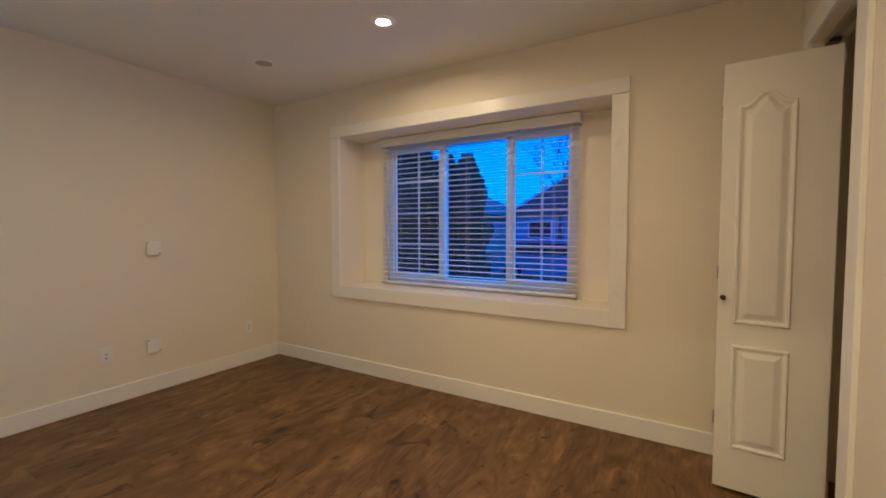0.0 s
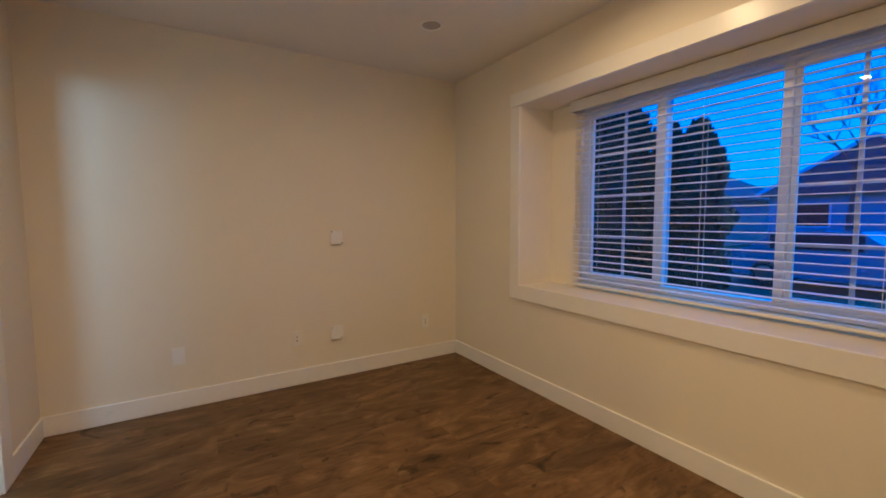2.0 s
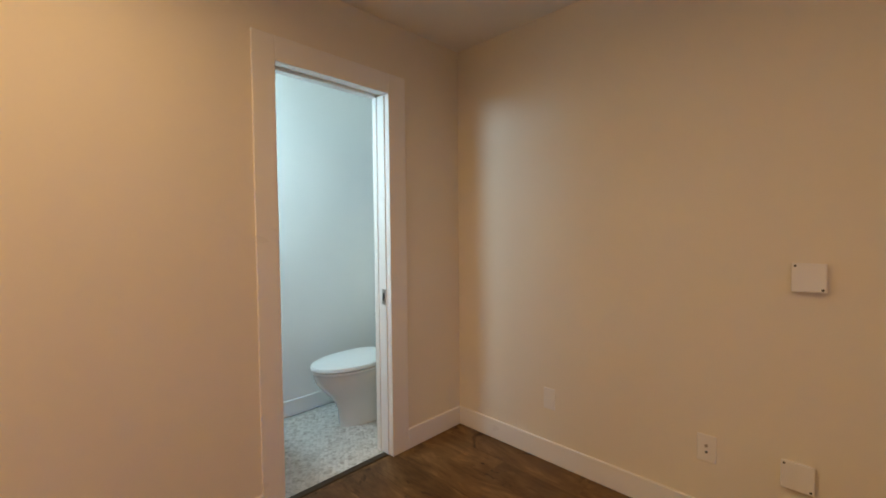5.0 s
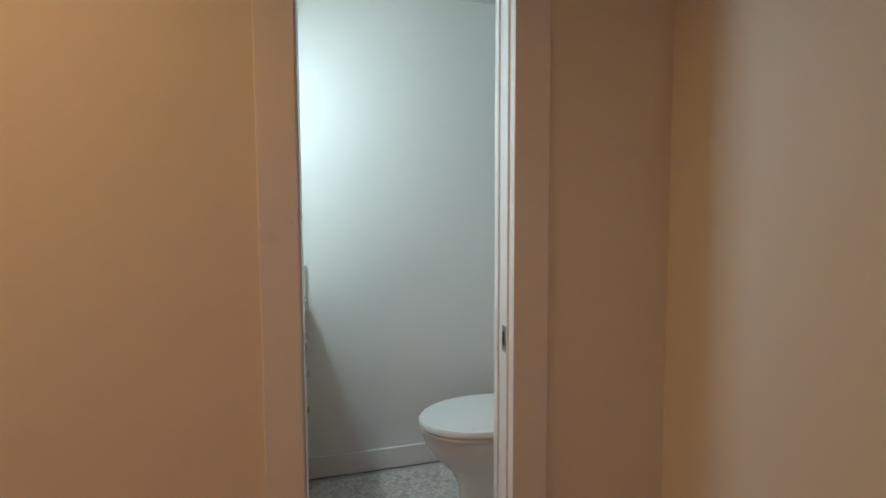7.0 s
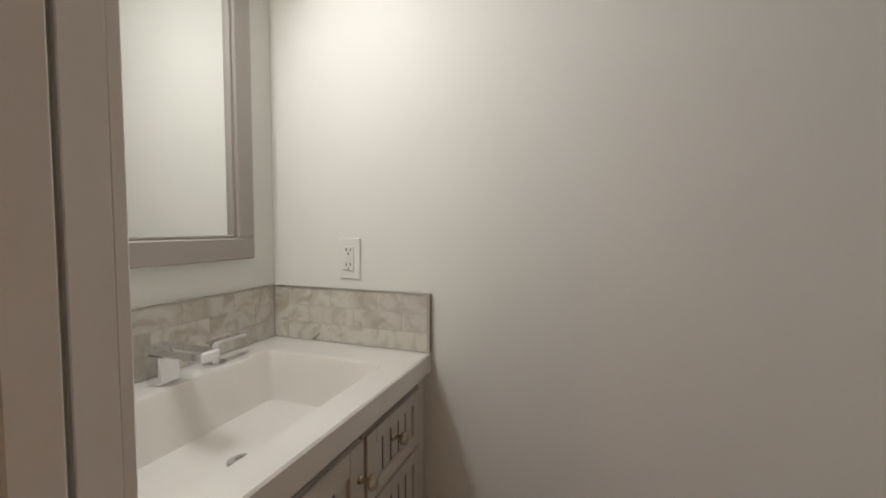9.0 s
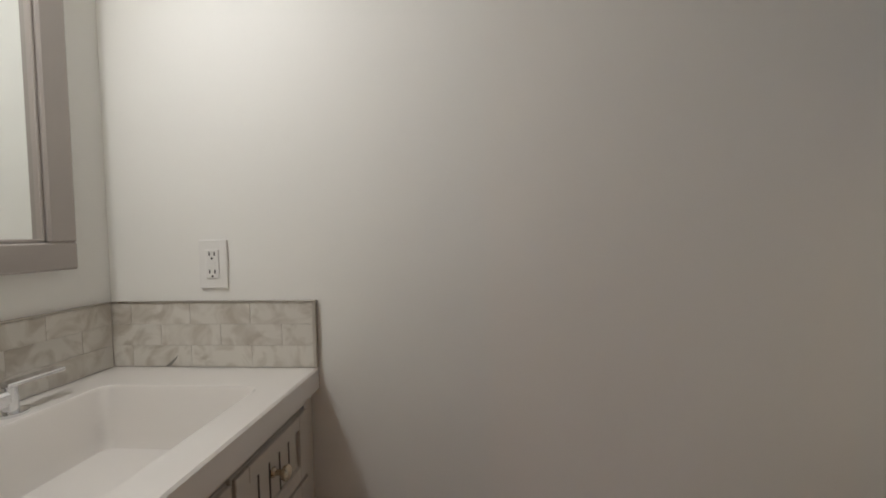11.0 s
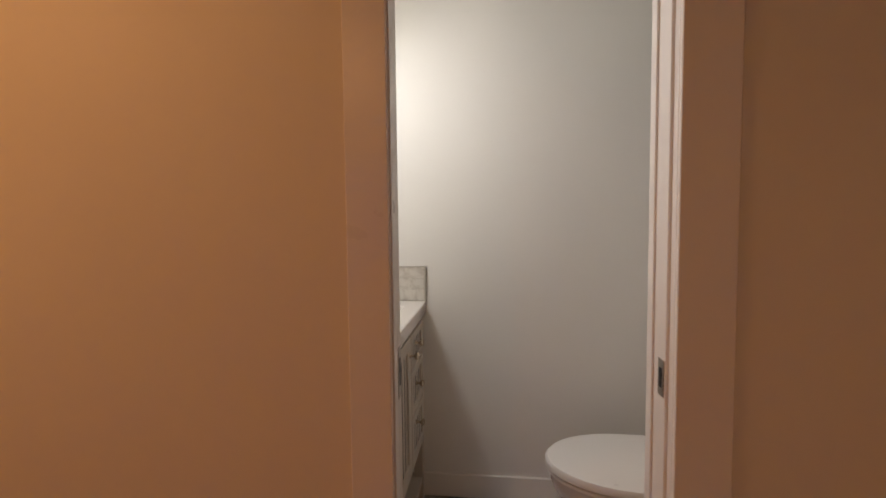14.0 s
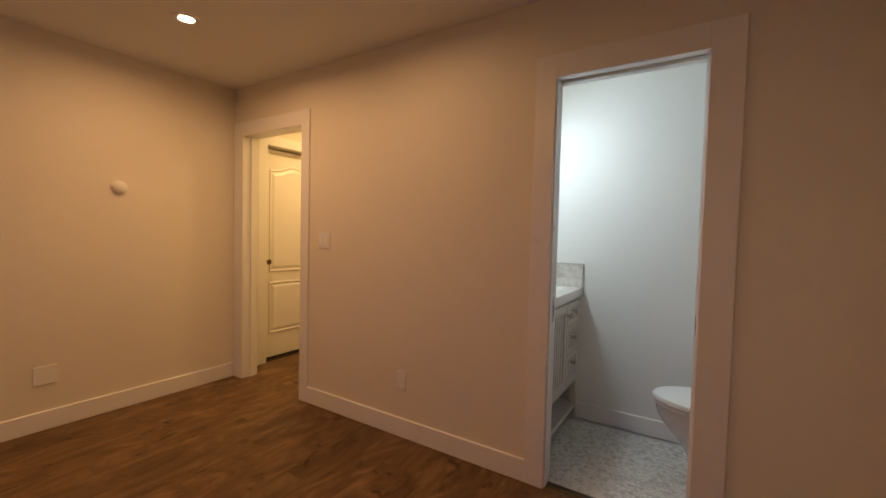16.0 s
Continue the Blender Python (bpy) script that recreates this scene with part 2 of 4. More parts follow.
def thing(name, at, label, category, group="", kind=""):
    ob = new(name)
    ob.empty_display_size = 0.05
    ob.matrix_basis = pose(*at)
    return tagged(ob, label, category, group, kind)


def structure(name, bm, material, label, category="wall"):
    return tagged(mesh_ob(name, bm, material), label, category, kind="structure")


B = bmesh.new

# ---- large structure ----
H = 2.424
XE, YS = 3.935, -2.82
BX0, BX1, BY0, BY1 = -0.027, 1.775, -3.73, -2.937
D0, D1 = 0.581, 1.192          # bathroom opening
E0, E1 = 3.067, 3.804          # bedroom entry
DH = 2.03
R0, R1, RZ0, RZ1 = 0.862, 3.076, 0.745, 2.033   # window recess
W0, W1, WZ0, WZ1 = 1.135, 2.815, 0.775, 1.985   # window opening
C0, C1 = -0.83, -0.21          # closet opening

bm = B()
box(bm, -0.2, R0, 0, 0.31, 0, H)
box(bm, R1, XE + 0.115, 0, 0.31, 0, H)
box(bm, R0, R1, 0, 0.31, 0, RZ0)
box(bm, R0, R1, 0, 0.31, RZ1, H)
box(bm, -0.2, W0, 0.31, 0.42, 0, H)
box(bm, W1, XE + 0.115, 0.31, 0.42, 0, H)
box(bm, W0, W1, 0.31, 0.42, 0, WZ0)
box(bm, W0, W1, 0.31, 0.42, WZ1, H)
structure("wall_north", bm, M_WALL, "cream painted wall with a deep window recess")
bm = B()
box(bm, -0.2, 0, YS, 0, 0, H)
structure("wall_west", bm, M_WALL, "plain cream painted bedroom wall with outlets")
bm = B()
for x0, x1, z0 in ((-0.2, D0 - 0.018, 0), (D1 + 0.018, E0 - 0.018, 0), (E1 + 0.018, XE + 0.24, 0), (D0 - 0.018, D1 + 0.018, DH + 0.018), (E0 - 0.018, E1 + 0.018, DH + 0.018)):
    if x0 == D1 + 0.018:
        box(bm, x0, x1, YS - 0.0365, YS, z0, H)
        box(bm, x0, x1, BY1, BY1 + 0.031, z0, H)
        box(bm, 1.95, x1, BY1 + 0.031, YS - 0.0365, z0, H)
    else:
        box(bm, x0, x1, BY1, YS, z0, H)
structure("wall_south", bm, M_WALL, "cream wall with bathroom and entry openings")
bm = B()
box(bm, XE, XE + 0.115, YS, C0, 0, H)
box(bm, XE, XE + 0.115, C1, 0, 0, H)
box(bm, XE, XE + 0.115, C0, C1, 2.06, H)
structure("wall_east", bm, M_WALL, "cream wall with a closet opening")
bm = B()
box(bm, 4.65, 4.75, -1.4, 0.1, 0, H)
box(bm, 4.05, 4.65, -1.4, -1.3, 0, H)
box(bm, 4.05, 4.65, 0.0, 0.1, 0, H)
structure("closet_wall", bm, M_WALL, "plain painted walls inside the closet")
# bathroom walls; the window is cut through the west one
BW0, BW1, BWZ0, BWZ1 = -3.635, -3.06, 1.335, 2.03
bm = B()
box(bm, -0.2, BX0, BY0, BW0, 0, H)
box(bm, -0.2, BX0, BW1, BY1, 0, H)
box(bm, -0.2, BX0, BW0, BW1, 0, BWZ0)
box(bm, -0.2, BX0, BW0, BW1, BWZ1, H)
structure("bathroom_wall_west", bm, M_BATHWALL, "white bathroom wall with a small slider window")
structure("bathroom_wall_south", box(B(), -0.2, 1.9, BY0 - 0.12, BY0, 0, H), M_BATHWALL, "plain white satin bathroom wall")
structure("bathroom_wall_east", box(B(), BX1, 1.9, BY0, BY1, 0, H), M_BATHWALL, "white wall behind the vanity")
bm = B()
box(bm, 2.85, 2.95, -5.2, BY1, 0, H)
box(bm, 2.95, 4.03, -5.2, -5.1, 0, H)
HD0, HD1 = -3.90, -3.175
box(bm, 4.03, 4.18, HD1 + 0.0, BY1, 0, H)
box(bm, 4.03, 4.18, -5.2, HD0, 0, H)
box(bm, 4.03, 4.18, HD0, HD1, 2.05, H)
box(bm, 4.18, 4.22, -5.2, BY1, 0, H)
structure("hall_wall", bm, M_WALL, "warm lit hallway walls beyond the entry")

structure("floor_base", box(B(), -0.2, 4.75, -5.2, 0.42, -0.12, -0.006), M_SUB, "dark joint layer under the planks", "floor")
bm = B()
box(bm, -0.2, 4.75, -5.2, 0.42, H, H + 0.12)
structure("ceiling", bm, M_CEIL, "flat white painted ceiling", "ceiling")
structure("bathroom_floor", box(B(), BX0, BX1, BY0, BY1 + 0.07, -0.006, 0.0015), M_GROUT, "grout bed of the marble mosaic floor", "floor")


# ---- trim ----
def trim(name, bm, label, category="trim"):
    return tagged(mesh_ob(name, bm, M_TRIM), label, category, kind="structure")


def casing(name, x0, x1, w, wr, y, side, label):
    """Flat door casing round an opening in a wall that runs along x; side is the way it faces."""
    bm = B()
    ya, yb = sorted((y, y + 0.013 * side))
    if w:
        box(bm, x0 - w, x0, ya, yb, 0, DH + 0.11, 0.002)
    if wr:
        box(bm, x1, x1 + wr, ya, yb, 0, DH + 0.11, 0.002)
    box(bm, x0, x1, ya, yb, DH, DH + 0.11, 0.002)
    return trim(name, bm, label)


casing("bathroom_casing", D0 - 0.007, D1 + 0.005, 0.118, 0.10, YS, 1, "flat white casing round the bathroom opening")
casing("entry_casing", E0, E1, 0.085, 0.125, YS, 1, "flat white casing round the bedroom entry")
casing("bathroom_casing_inner", D0, D1 + 0.014, 0.09, 0.09, BY1, -1, "flat white casing inside the bathroom")
casing("entry_casing_hall", E0, E1, 0.085, 0.085, BY1, -1, "flat white casing on the hall side")

# jamb of the bathroom: the pocket side is split by the slot of the sliding door
bm = B()
box(bm, D0 - 0.018, D0, BY1, YS - 0.024, 0, DH, 0.001)
box(bm, D0 - 0.018, D0 - 0.007, YS - 0.024, YS, 0, DH, 0.001)
box(bm, D0, D0 + 0.006, BY1, BY1 + 0.030, 0, DH, 0.001)
box(bm, D1, D1 + 0.018, YS - 0.0365, YS, 0, DH, 0.001)
box(bm, D1 + 0.012, D1 + 0.018, BY1, BY1 + 0.031, 0, DH, 0.001)
box(bm, D0, D1, YS - 0.0365, YS, DH, DH + 0.016, 0.001)
box(bm, D0, D1, BY1, BY1 + 0.031, DH, DH + 0.016, 0.001)
trim("bathroom_jamb", bm, "white split jamb with a pocket slot")
bm = B()
box(bm, E0 - 0.018, E0, BY1, YS, 0, DH, 0.001)
box(bm, E1, E1 + 0.018, BY1, YS, 0, DH, 0.001)
box(bm, E0, E1, BY1, YS, DH, DH + 0.016, 0.001)
box(bm, E1 - 0.012, E1, BY1 + 0.02, BY1 + 0.06, 0, DH, 0.001)
trim("entry_jamb", bm, "white entry jamb with a door stop")
bm = B()
box(bm, XE - 0.017, XE, C0 - 0.10, C0, 0, 2.16, 0.002)
box(bm, XE - 0.017, XE, C0, C1, 2.06, 2.16, 0.002)
box(bm, XE - 0.017, XE, C1, C1 + 0.09, 0, 2.16, 0.002)
trim("closet_casing", bm, "flat white casing round the closet opening")
bm = B()
box(bm, 4.01, 4.03, HD1, HD1 + 0.09, 0, 2.14, 0.002)
box(bm, 4.01, 4.03, HD0 - 0.09, HD0, 0, 2.14, 0.002)
box(bm, 4.01, 4.03, HD0, HD1, 2.05, 2.14, 0.002)
trim("hall_door_casing", bm, "white casing round the hall door")

# window casing: a wide flat picture frame
bm = B()
box(bm, 0.767, R0, -0.018, 0, 0.64, 2.03, 0.002)
box(bm, R1, 3.172, -0.018, 0, 0.64, 2.03, 0.002)
box(bm, R0, R1, -0.018, 0, 0.64, RZ0, 0.002)
box(bm, 0.767, 3.172, -0.022, 0, 2.033, 2.124, 0.002)
trim("window_casing", bm, "wide flat white casing round the window recess")

BH = 0.118


def base(bm, x0, x1, y0, y1):
    box(bm, x0, x1, y0, y1, 0, BH, 0.003)


bm = B()
base(bm, 0, XE, -0.013, 0)
trim("baseboard_north", bm, "white baseboard under the window", "baseboard")
bm = B()
base(bm, 0, 0.013, YS, -0.013)
trim("baseboard_west", bm, "white baseboard along the plain wall", "baseboard")
bm = B()
base(bm, 0.013, D0 - 0.125, YS, YS + 0.013)
base(bm, D1 + 0.105, E0 - 0.085, YS, YS + 0.013)
trim("baseboard_south", bm, "white baseboard between the openings", "baseboard")
bm = B()
base(bm, XE - 0.013, XE, YS + 0.018, C0 - 0.10)
base(bm, XE - 0.013, XE, C1 + 0.09, -0.013)
trim("baseboard_east", bm, "white baseboard beside the closet", "baseboard")
bm = B()
box(bm, BX0, BX1, BY0, BY0 + 0.013, 0.009, BH, 0.003)
trim("bathroom_baseboard", bm, "white baseboard in the bathroom", "baseboard")
bm = B()
base(bm, BX0, BX0 + 0.013, BY0 + 0.013, BY1)
trim("bathroom_baseboard_west", bm, "white baseboard behind the toilet", "baseboard")
bm = B()
base(bm, 4.017, 4.03, HD1 + 0.09, BY1)
base(bm, 2.95, 2.963, -5.1, BY1)
trim("hall_baseboard", bm, "white baseboard in the hallway", "baseboard")
tagged(mesh_ob("threshold", box(B(), D0, D1, BY1 + 0.055, BY1 + 0.095, -0.006, 0.007, 0.003), M_BRONZE), "dark metal threshold strip at the bathroom", "threshold", kind="structure")


# ---- doors ----
def arch_panel(bm, y0, y1, z0, z1, x, arch, out):
    """A raised panel with a moulded groove, on a door face at x; arch lifts the middle of its top."""
    k = 28

    def ring(inset, dx):
        a, b, c, d = y0 + inset, y1 - inset, z0 + inset, z1 - inset
        pts = [Vector((x + dx * out, a, c)), Vector((x + dx * out, b, c))]
        for i in range(k + 1):
            s = i / k
            pts.append(Vector((x + dx * out, b + (a - b) * s, d + arch * (0.5 - 0.5 * math.cos(math.tau * min(1, max(0, (s - 0.08) / 0.84)))))))
        return pts
    loft(bm, [ring(0, 0), ring(0.006, 0.009), ring(0.013, 0.008), ring(0.020, 0.001), ring(0.028, 0.0012), ring(0.050, 0.009), ring(0.054, 0.0095)])
    return bm


def moulded_leaf(parent, x, w, t, h, knob_y, knob_mat, z0=0.012, knob=True, left=0.085, right=0.085, knob_size=1.0, lift=0.0):
    """A two-panel moulded leaf that spans y from 0 to w in its thing's own axes, its face at -x."""
    leaf = part("door_leaf", box(B(), x, x + t, 0, w, z0, h, 0.002), M_DOOR, parent)
    part("upper_panel", arch_panel(B(), left, w - right, 0.80 + lift, h - 0.195, x - 0.0005, 0.055, -1), M_DOOR, leaf)
    part("lower_panel", arch_panel(B(), left, w - right, 0.215 + lift * 0.6, 0.70 + lift, x - 0.0005, 0.0, -1), M_DOOR, leaf)
    if knob:
        part("knob", lathe(B(), (x, knob_y, 0.92 + lift * 0.6), [(a * knob_size, r * knob_size) for a, r in ((0, 0.014), (0.006, 0.013), (0.010, 0.007), (0.02, 0.007), (0.026, 0.015), (0.034, 0.018), (0.041, 0.014), (0.044, 0.004))], (-1, 0, 0)), knob_mat, leaf, "round metal knob", smooth=True)
    return leaf


# folding closet door, folded open: two leaves stand out from the opening
closet = thing("closet_door", (0, 0, 0), "white moulded bifold closet door, folded open", "door", kind="structure")
# champagne knob given dark bronze: the dark reflections are put into its colour
moulded_leaf(closet, 0, 0.40, 0.033, 1.985, 0.380, M_BRONZE, z0=0.015, left=0.135, right=0.058, knob_size=0.7)
closet.matrix_basis = pose(4.004, -0.372, 0, 0, 0, 86)
back = mesh_ob("rear_leaf", box(B(), 0.040, 0.073, 0.0, 0.40, 0.015, 1.985, 0.002), M_DOOR)
back.parent = closet
for hz in (0.3, 1.0, 1.75):
    hg = mesh_ob("hinge", tube(B(), (0.036, 0.403, hz), (0.036, 0.403, hz + 0.06), 0.004), M_NICKEL)
    hg.parent = closet
track = thing("door_track", (3.99, -0.5, 2.05), "metal track under the closet header", "track")
part("rail", box(B(), 3.975, 4.005, C0, C1, 2.035, 2.058), M_NICKEL, track)
part("pivot_bracket", box(B(), 3.97, 4.01, C1 - 0.09, C1 - 0.02, 2.02, 2.034, 0.002), M_BRONZE, track)

hall_door = thing("hall_door", (4.115, HD0, 0), "closed white two-panel moulded hall door", "door", kind="structure")
part("door_stop", box(B(), 4.10, 4.115, HD1 - 0.012, HD1, 0, 2.05), M_TRIM, hall_door)
hall_door.matrix_basis = pose(4.115, HD0 + 0.005, 0)
lf = moulded_leaf(hall_door, 4.115, 0.715, 0.035, 2.035, 0.655, M_BRONZE, knob_size=1.35, lift=0.05)
lf.matrix_parent_inverse = Matrix.Identity(4)
for o in lf.children:
    o.matrix_parent_inverse = Matrix.Identity(4)
for o in (lf, *lf.children):
    o.data.transform(Matrix.Translation((-4.115, 0, 0)))

# sliding pocket door, pushed into its slot
pocket = thing("pocket_door", (1.2, -2.88, 0), "white sliding pocket door, pushed open into the wall", "door", kind="structure")
pd = part("door_leaf", box(B(), D1 + 0.002, D1 + 0.62, -2.897, -2.864, 0.012, DH - 0.005, 0.002), M_DOOR, pocket)
part("edge_pull", box(B(), D1 + 0.0005, D1 + 0.004, -2.894, -2.865, 0.832, 0.962, 0.001), M_NICKEL, pd, "brushed nickel edge pull")
part("latch_slot", box(B(), D1 - 0.0003, D1 + 0.003, -2.886, -2.873, 0.862, 0.932, 0.001), M_SLOT, pd, "dark recessed finger slot")
strike = thing("strike_plate", (D0, -2.88, 0.92), "dark metal strike plate set in the jamb", "strike plate")
part("plate", box(B(), D0, D0 + 0.0025, -2.878, -2.848, 0.865, 0.950, 0.001), M_NICKEL, strike)
part("latch_hole", box(B(), D0 + 0.0025, D0 + 0.0032, -2.870, -2.857, 0.885, 0.930), M_SLOT, strike, "dark latch hole")

# ---- main window ----
win = thing("window_1", (1.97, 0.35, WZ0), "white vinyl three-light slider window with grilles", "window", kind="structure")
fr = B()
FY0, FY1 = 0.335, 0.405
box(fr, W0, W1, FY0, FY1, WZ0, WZ0 + 0.05, 0.004)
box(fr, W0, W1, FY0, FY1, WZ1 - 0.05, WZ1, 0.004)
box(fr, W0, W0 + 0.05, FY0, FY1, WZ0 + 0.05, WZ1 - 0.05, 0.004)
box(fr, W1 - 0.05, W1, FY0, FY1, WZ0 + 0.05, WZ1 - 0.05, 0.004)
part("window_frame", fr, M_VINYL, win)
MX = (1.705, 2.295)
for mx in MX:
    part("mullion", box(B(), mx - 0.021, mx + 0.021, FY0 - 0.004, FY1, WZ0 + 0.05, WZ1 - 0.05, 0.004), M_VINYL, win)
edges = [W0 + 0.05, MX[0] - 0.021, MX[0] + 0.021, MX[1] - 0.021, MX[1] + 0.021, W1 - 0.05]
for i in range(3):
    a, b = edges[2 * i], edges[2 * i + 1]
    pane = part("pane", box(B(), a, b, 0.368, 0.374, WZ0 + 0.05, WZ1 - 0.05), M_GLASS, win, "clear reflective glass")
    pane.visible_shadow = False
    if i != 1:
        sash = B()
        for s0, s1, z0, z1 in ((a, b, WZ0 + 0.05, WZ0 + 0.08), (a, b, WZ1 - 0.08, WZ1 - 0.05), (a, a + 0.025, WZ0 + 0.08, WZ1 - 0.08), (b - 0.025, b, WZ0 + 0.08, WZ1 - 0.08)):
            box(sash, s0, s1, 0.345, 0.366, z0, z1, 0.003)
        part("sash", sash, M_VINYL, win)
        part("muntin", box(B(), (a + b) / 2 - 0.009, (a + b) / 2 + 0.009, 0.378, 0.386, WZ0 + 0.05, WZ1 - 0.05), M_VINYL, win)
        for k in (1, 2, 3):
            z = WZ0 + 0.05 + (WZ1 - WZ0 - 0.1) * k / 4
            part("muntin", box(B(), a, b, 0.387, 0.394, z - 0.009, z + 0.009), M_VINYL, win)
part("sash_lock", box(B(), 1.150, 1.175, 0.318, 0.335, 1.17, 1.21, 0.004), M_VINYL, win)

# blind: valance, slats on ladder cords, bottom rail, wand
blind = thing("window_blind", (1.97, 0.27, RZ0), "white faux-wood venetian blind, lowered with open slats", "blind")
part("valance", box(B(), 1.105, 2.842, 0.222, 0.234, 1.955, 2.028, 0.003), M_BLIND, blind)
for vx in (1.105, 2.830):
    part("valance_return", box(B(), vx, vx + 0.012, 0.234, 0.305, 1.955, 2.028, 0.002), M_BLIND, blind)
part("headrail", box(B(), 1.125, 2.825, 0.245, 0.300, 1.975, 2.028, 0.002), M_BLIND, blind)
part("bottom_rail", box(B(), 1.123, 2.828, 0.243, 0.293, 0.762, 0.780, 0.004), M_BLIND, blind)
NS = 27
sl = None
for i in range(NS):
    z = 0.812 + i * (1.935 - 0.812) / (NS - 1)
    if sl is None:
        b2 = B()
        cs = []
        for x in (-0.852, 0.852):
            ring = []
            for s in range(7):
                u = -0.0215 + 0.043 * s / 6
                ring.append((x, u, 0.0022 * (1 - (u / 0.0215) ** 2) + 0.0011))
            for s in range(6, -1, -1):
                u = -0.0215 + 0.043 * s / 6
                ring.append((x, u, 0.0022 * (1 - (u / 0.0215) ** 2) - 0.0011))
            cs.append(ring)
        loft(b2, cs)
        sl = part("slat", b2, M_BLIND, blind)
        me = sl.data
    else:
        sl = new("slat", me)
        sl.parent = blind
    sl.matrix_parent_inverse = blind.matrix_basis.inverted()
    sl.matrix_basis = pose(1.9755 + 0.001 * math.sin(i * 7.3), 0.268, z, 0.5 + 1.0 * math.sin(i * 2.1), 0.05 * math.sin(i * 3.7), 0)
for cx in (1.30, 1.975, 2.66):
    for cy in (0.2435, 0.2925):
        part("ladder_cord", tube(B(), (cx, cy, 0.775), (cx, cy, 1.98), 0.0011, seg=6), M_BLIND, blind)
part("tilt_wand", tube(B(), (2.775, 0.228, 1.22), (2.785, 0.236, 1.95), 0.0045, seg=8), M_BLIND, blind, "clear-white tilt wand")
part("lift_cord", tube(B(), (1.155, 0.232, 1.20), (1.155, 0.236, 1.95), 0.0012, seg=6), M_BLIND, blind)
part("cord_tassel", lathe(B(), (1.155, 0.232, 1.165), [(0, 0.009), (0.012, 0.010), (0.03, 0.006), (0.038, 0.003)], (0, 0, 1), 10), M_BLIND, blind, smooth=True)


# ---- ceiling lights ----
def downlight(x, y, lit):
    t = thing("recessed_light", (x, y, H), "lit warm recessed ceiling light with white ring" if lit else "unlit recessed ceiling light with white ring", "ceiling light", "recessed ceiling lights")
    ri = 0.040 if lit else 0.057
    rings = []
    for r, z in ((0.072, H - 0.001), (0.070, H - 0.006), (ri + 0.010, H - 0.009), (ri, H - 0.004), (ri, H - 0.001)):
        rings.append([(x + r * math.cos(i * math.tau / 32), y + r * math.sin(i * math.tau / 32), z) for i in range(32)])
    part("trim_ring", loft(B(), rings, cap=False), M_TRIM, t, smooth=True)
    part("lens", lathe(B(), (x, y, H - 0.0005), [(0, ri), (0.003, ri)], (0, 0, -1), 28), M_LAMPGLOW if lit else M_LENS, t, "glowing warm lens" if lit else "dark grey lens")


for lx, ly in LAMPS:
    downlight(lx, ly, True)
downlight(0.845, -0.723, False)
downlight(3.45, -3.75, True)


# ---- wall plates ----
def placed(name, at, turn, label, category, group=""):
    t = thing(name, (0, 0, 0), label, category, group)
    return t, pose(*at, 0, 0, turn)


def plate(at, turn, kind, label, w=0.07, h=0.115, skin=M_PLASTIC):
    """A wall plate facing local -y, at a point on the wall."""
    name = {"outlet": "wall_outlet", "gfci": "wall_outlet", "switch": "light_switch", "blank": "blank_wall_plate", "coax": "cable_outlet"}[kind]
    t, m = placed(name, at, turn, label, {"switch": "light switch"}.get(kind, "outlet"), "wall plates")
    part("cover", box(B(), -w / 2, w / 2, -0.006, 0, -h / 2, h / 2, 0.0025, 2), skin, t)
    if kind in ("outlet", "gfci"):
        for s in (-1, 1):
            z = s * (0.0195 if kind == "outlet" else 0.021)
            if kind == "outlet":
                f = part("socket", box(B(), -0.017, 0.017, -0.0085, -0.005, z - 0.0135, z + 0.0135, 0.002), M_PLASTIC, t)
            elif s < 0:
                f = part("socket", box(B(), -0.0165, 0.0165, -0.009, -0.005, -0.034, 0.034, 0.0015), M_PLASTIC, t)
            for dx in (-0.0065, 0.0065):
                part("slot", box(B(), dx - 0.0013, dx + 0.0013, -0.0096, -0.0084, z - 0.001, z + 0.008), M_SLOT, f)
            part("ground_slot", tube(B(), (0, -0.0096, z - 0.0075), (0, -0.0084, z - 0.0075), 0.0026, seg=10), M_SLOT, f)
        if kind == "gfci":
            for z in (-0.0035, 0.0035):
                part("test_button", box(B(), -0.008, 0.008, -0.0105, -0.0088, z - 0.0025, z + 0.0025, 0.0005), M_PLASTIC, t)
    elif kind == "switch":
        for dx in ((-0.023, 0.023) if w > 0.1 else (0,)):
            part("rocker", box(B(), dx - 0.0165, dx + 0.0165, -0.0095, -0.005, -0.033, 0.033, 0.002), M_PLASTIC, t)
    elif kind == "coax":
        part("connector", lathe(B(), (0, -0.004, 0.012), [(0, 0.0065), (0.006, 0.0065), (0.006, 0.0045), (0.012, 0.0045)], (0, -1, 0), 12), M_NICKEL, t, "threaded metal connector")
        part("connector", lathe(B(), (0, -0.004, -0.016), [(0, 0.005), (0.003, 0.005)], (0, -1, 0), 12), M_SLOT, t)
    for z in (-h / 2 + 0.012, h / 2 - 0.012):
        part("screw", tube(B(), (0, -0.0068, z), (0, -0.005, z), 0.003, seg=10), M_PLASTIC, t)
    t.matrix_basis = m
    return t


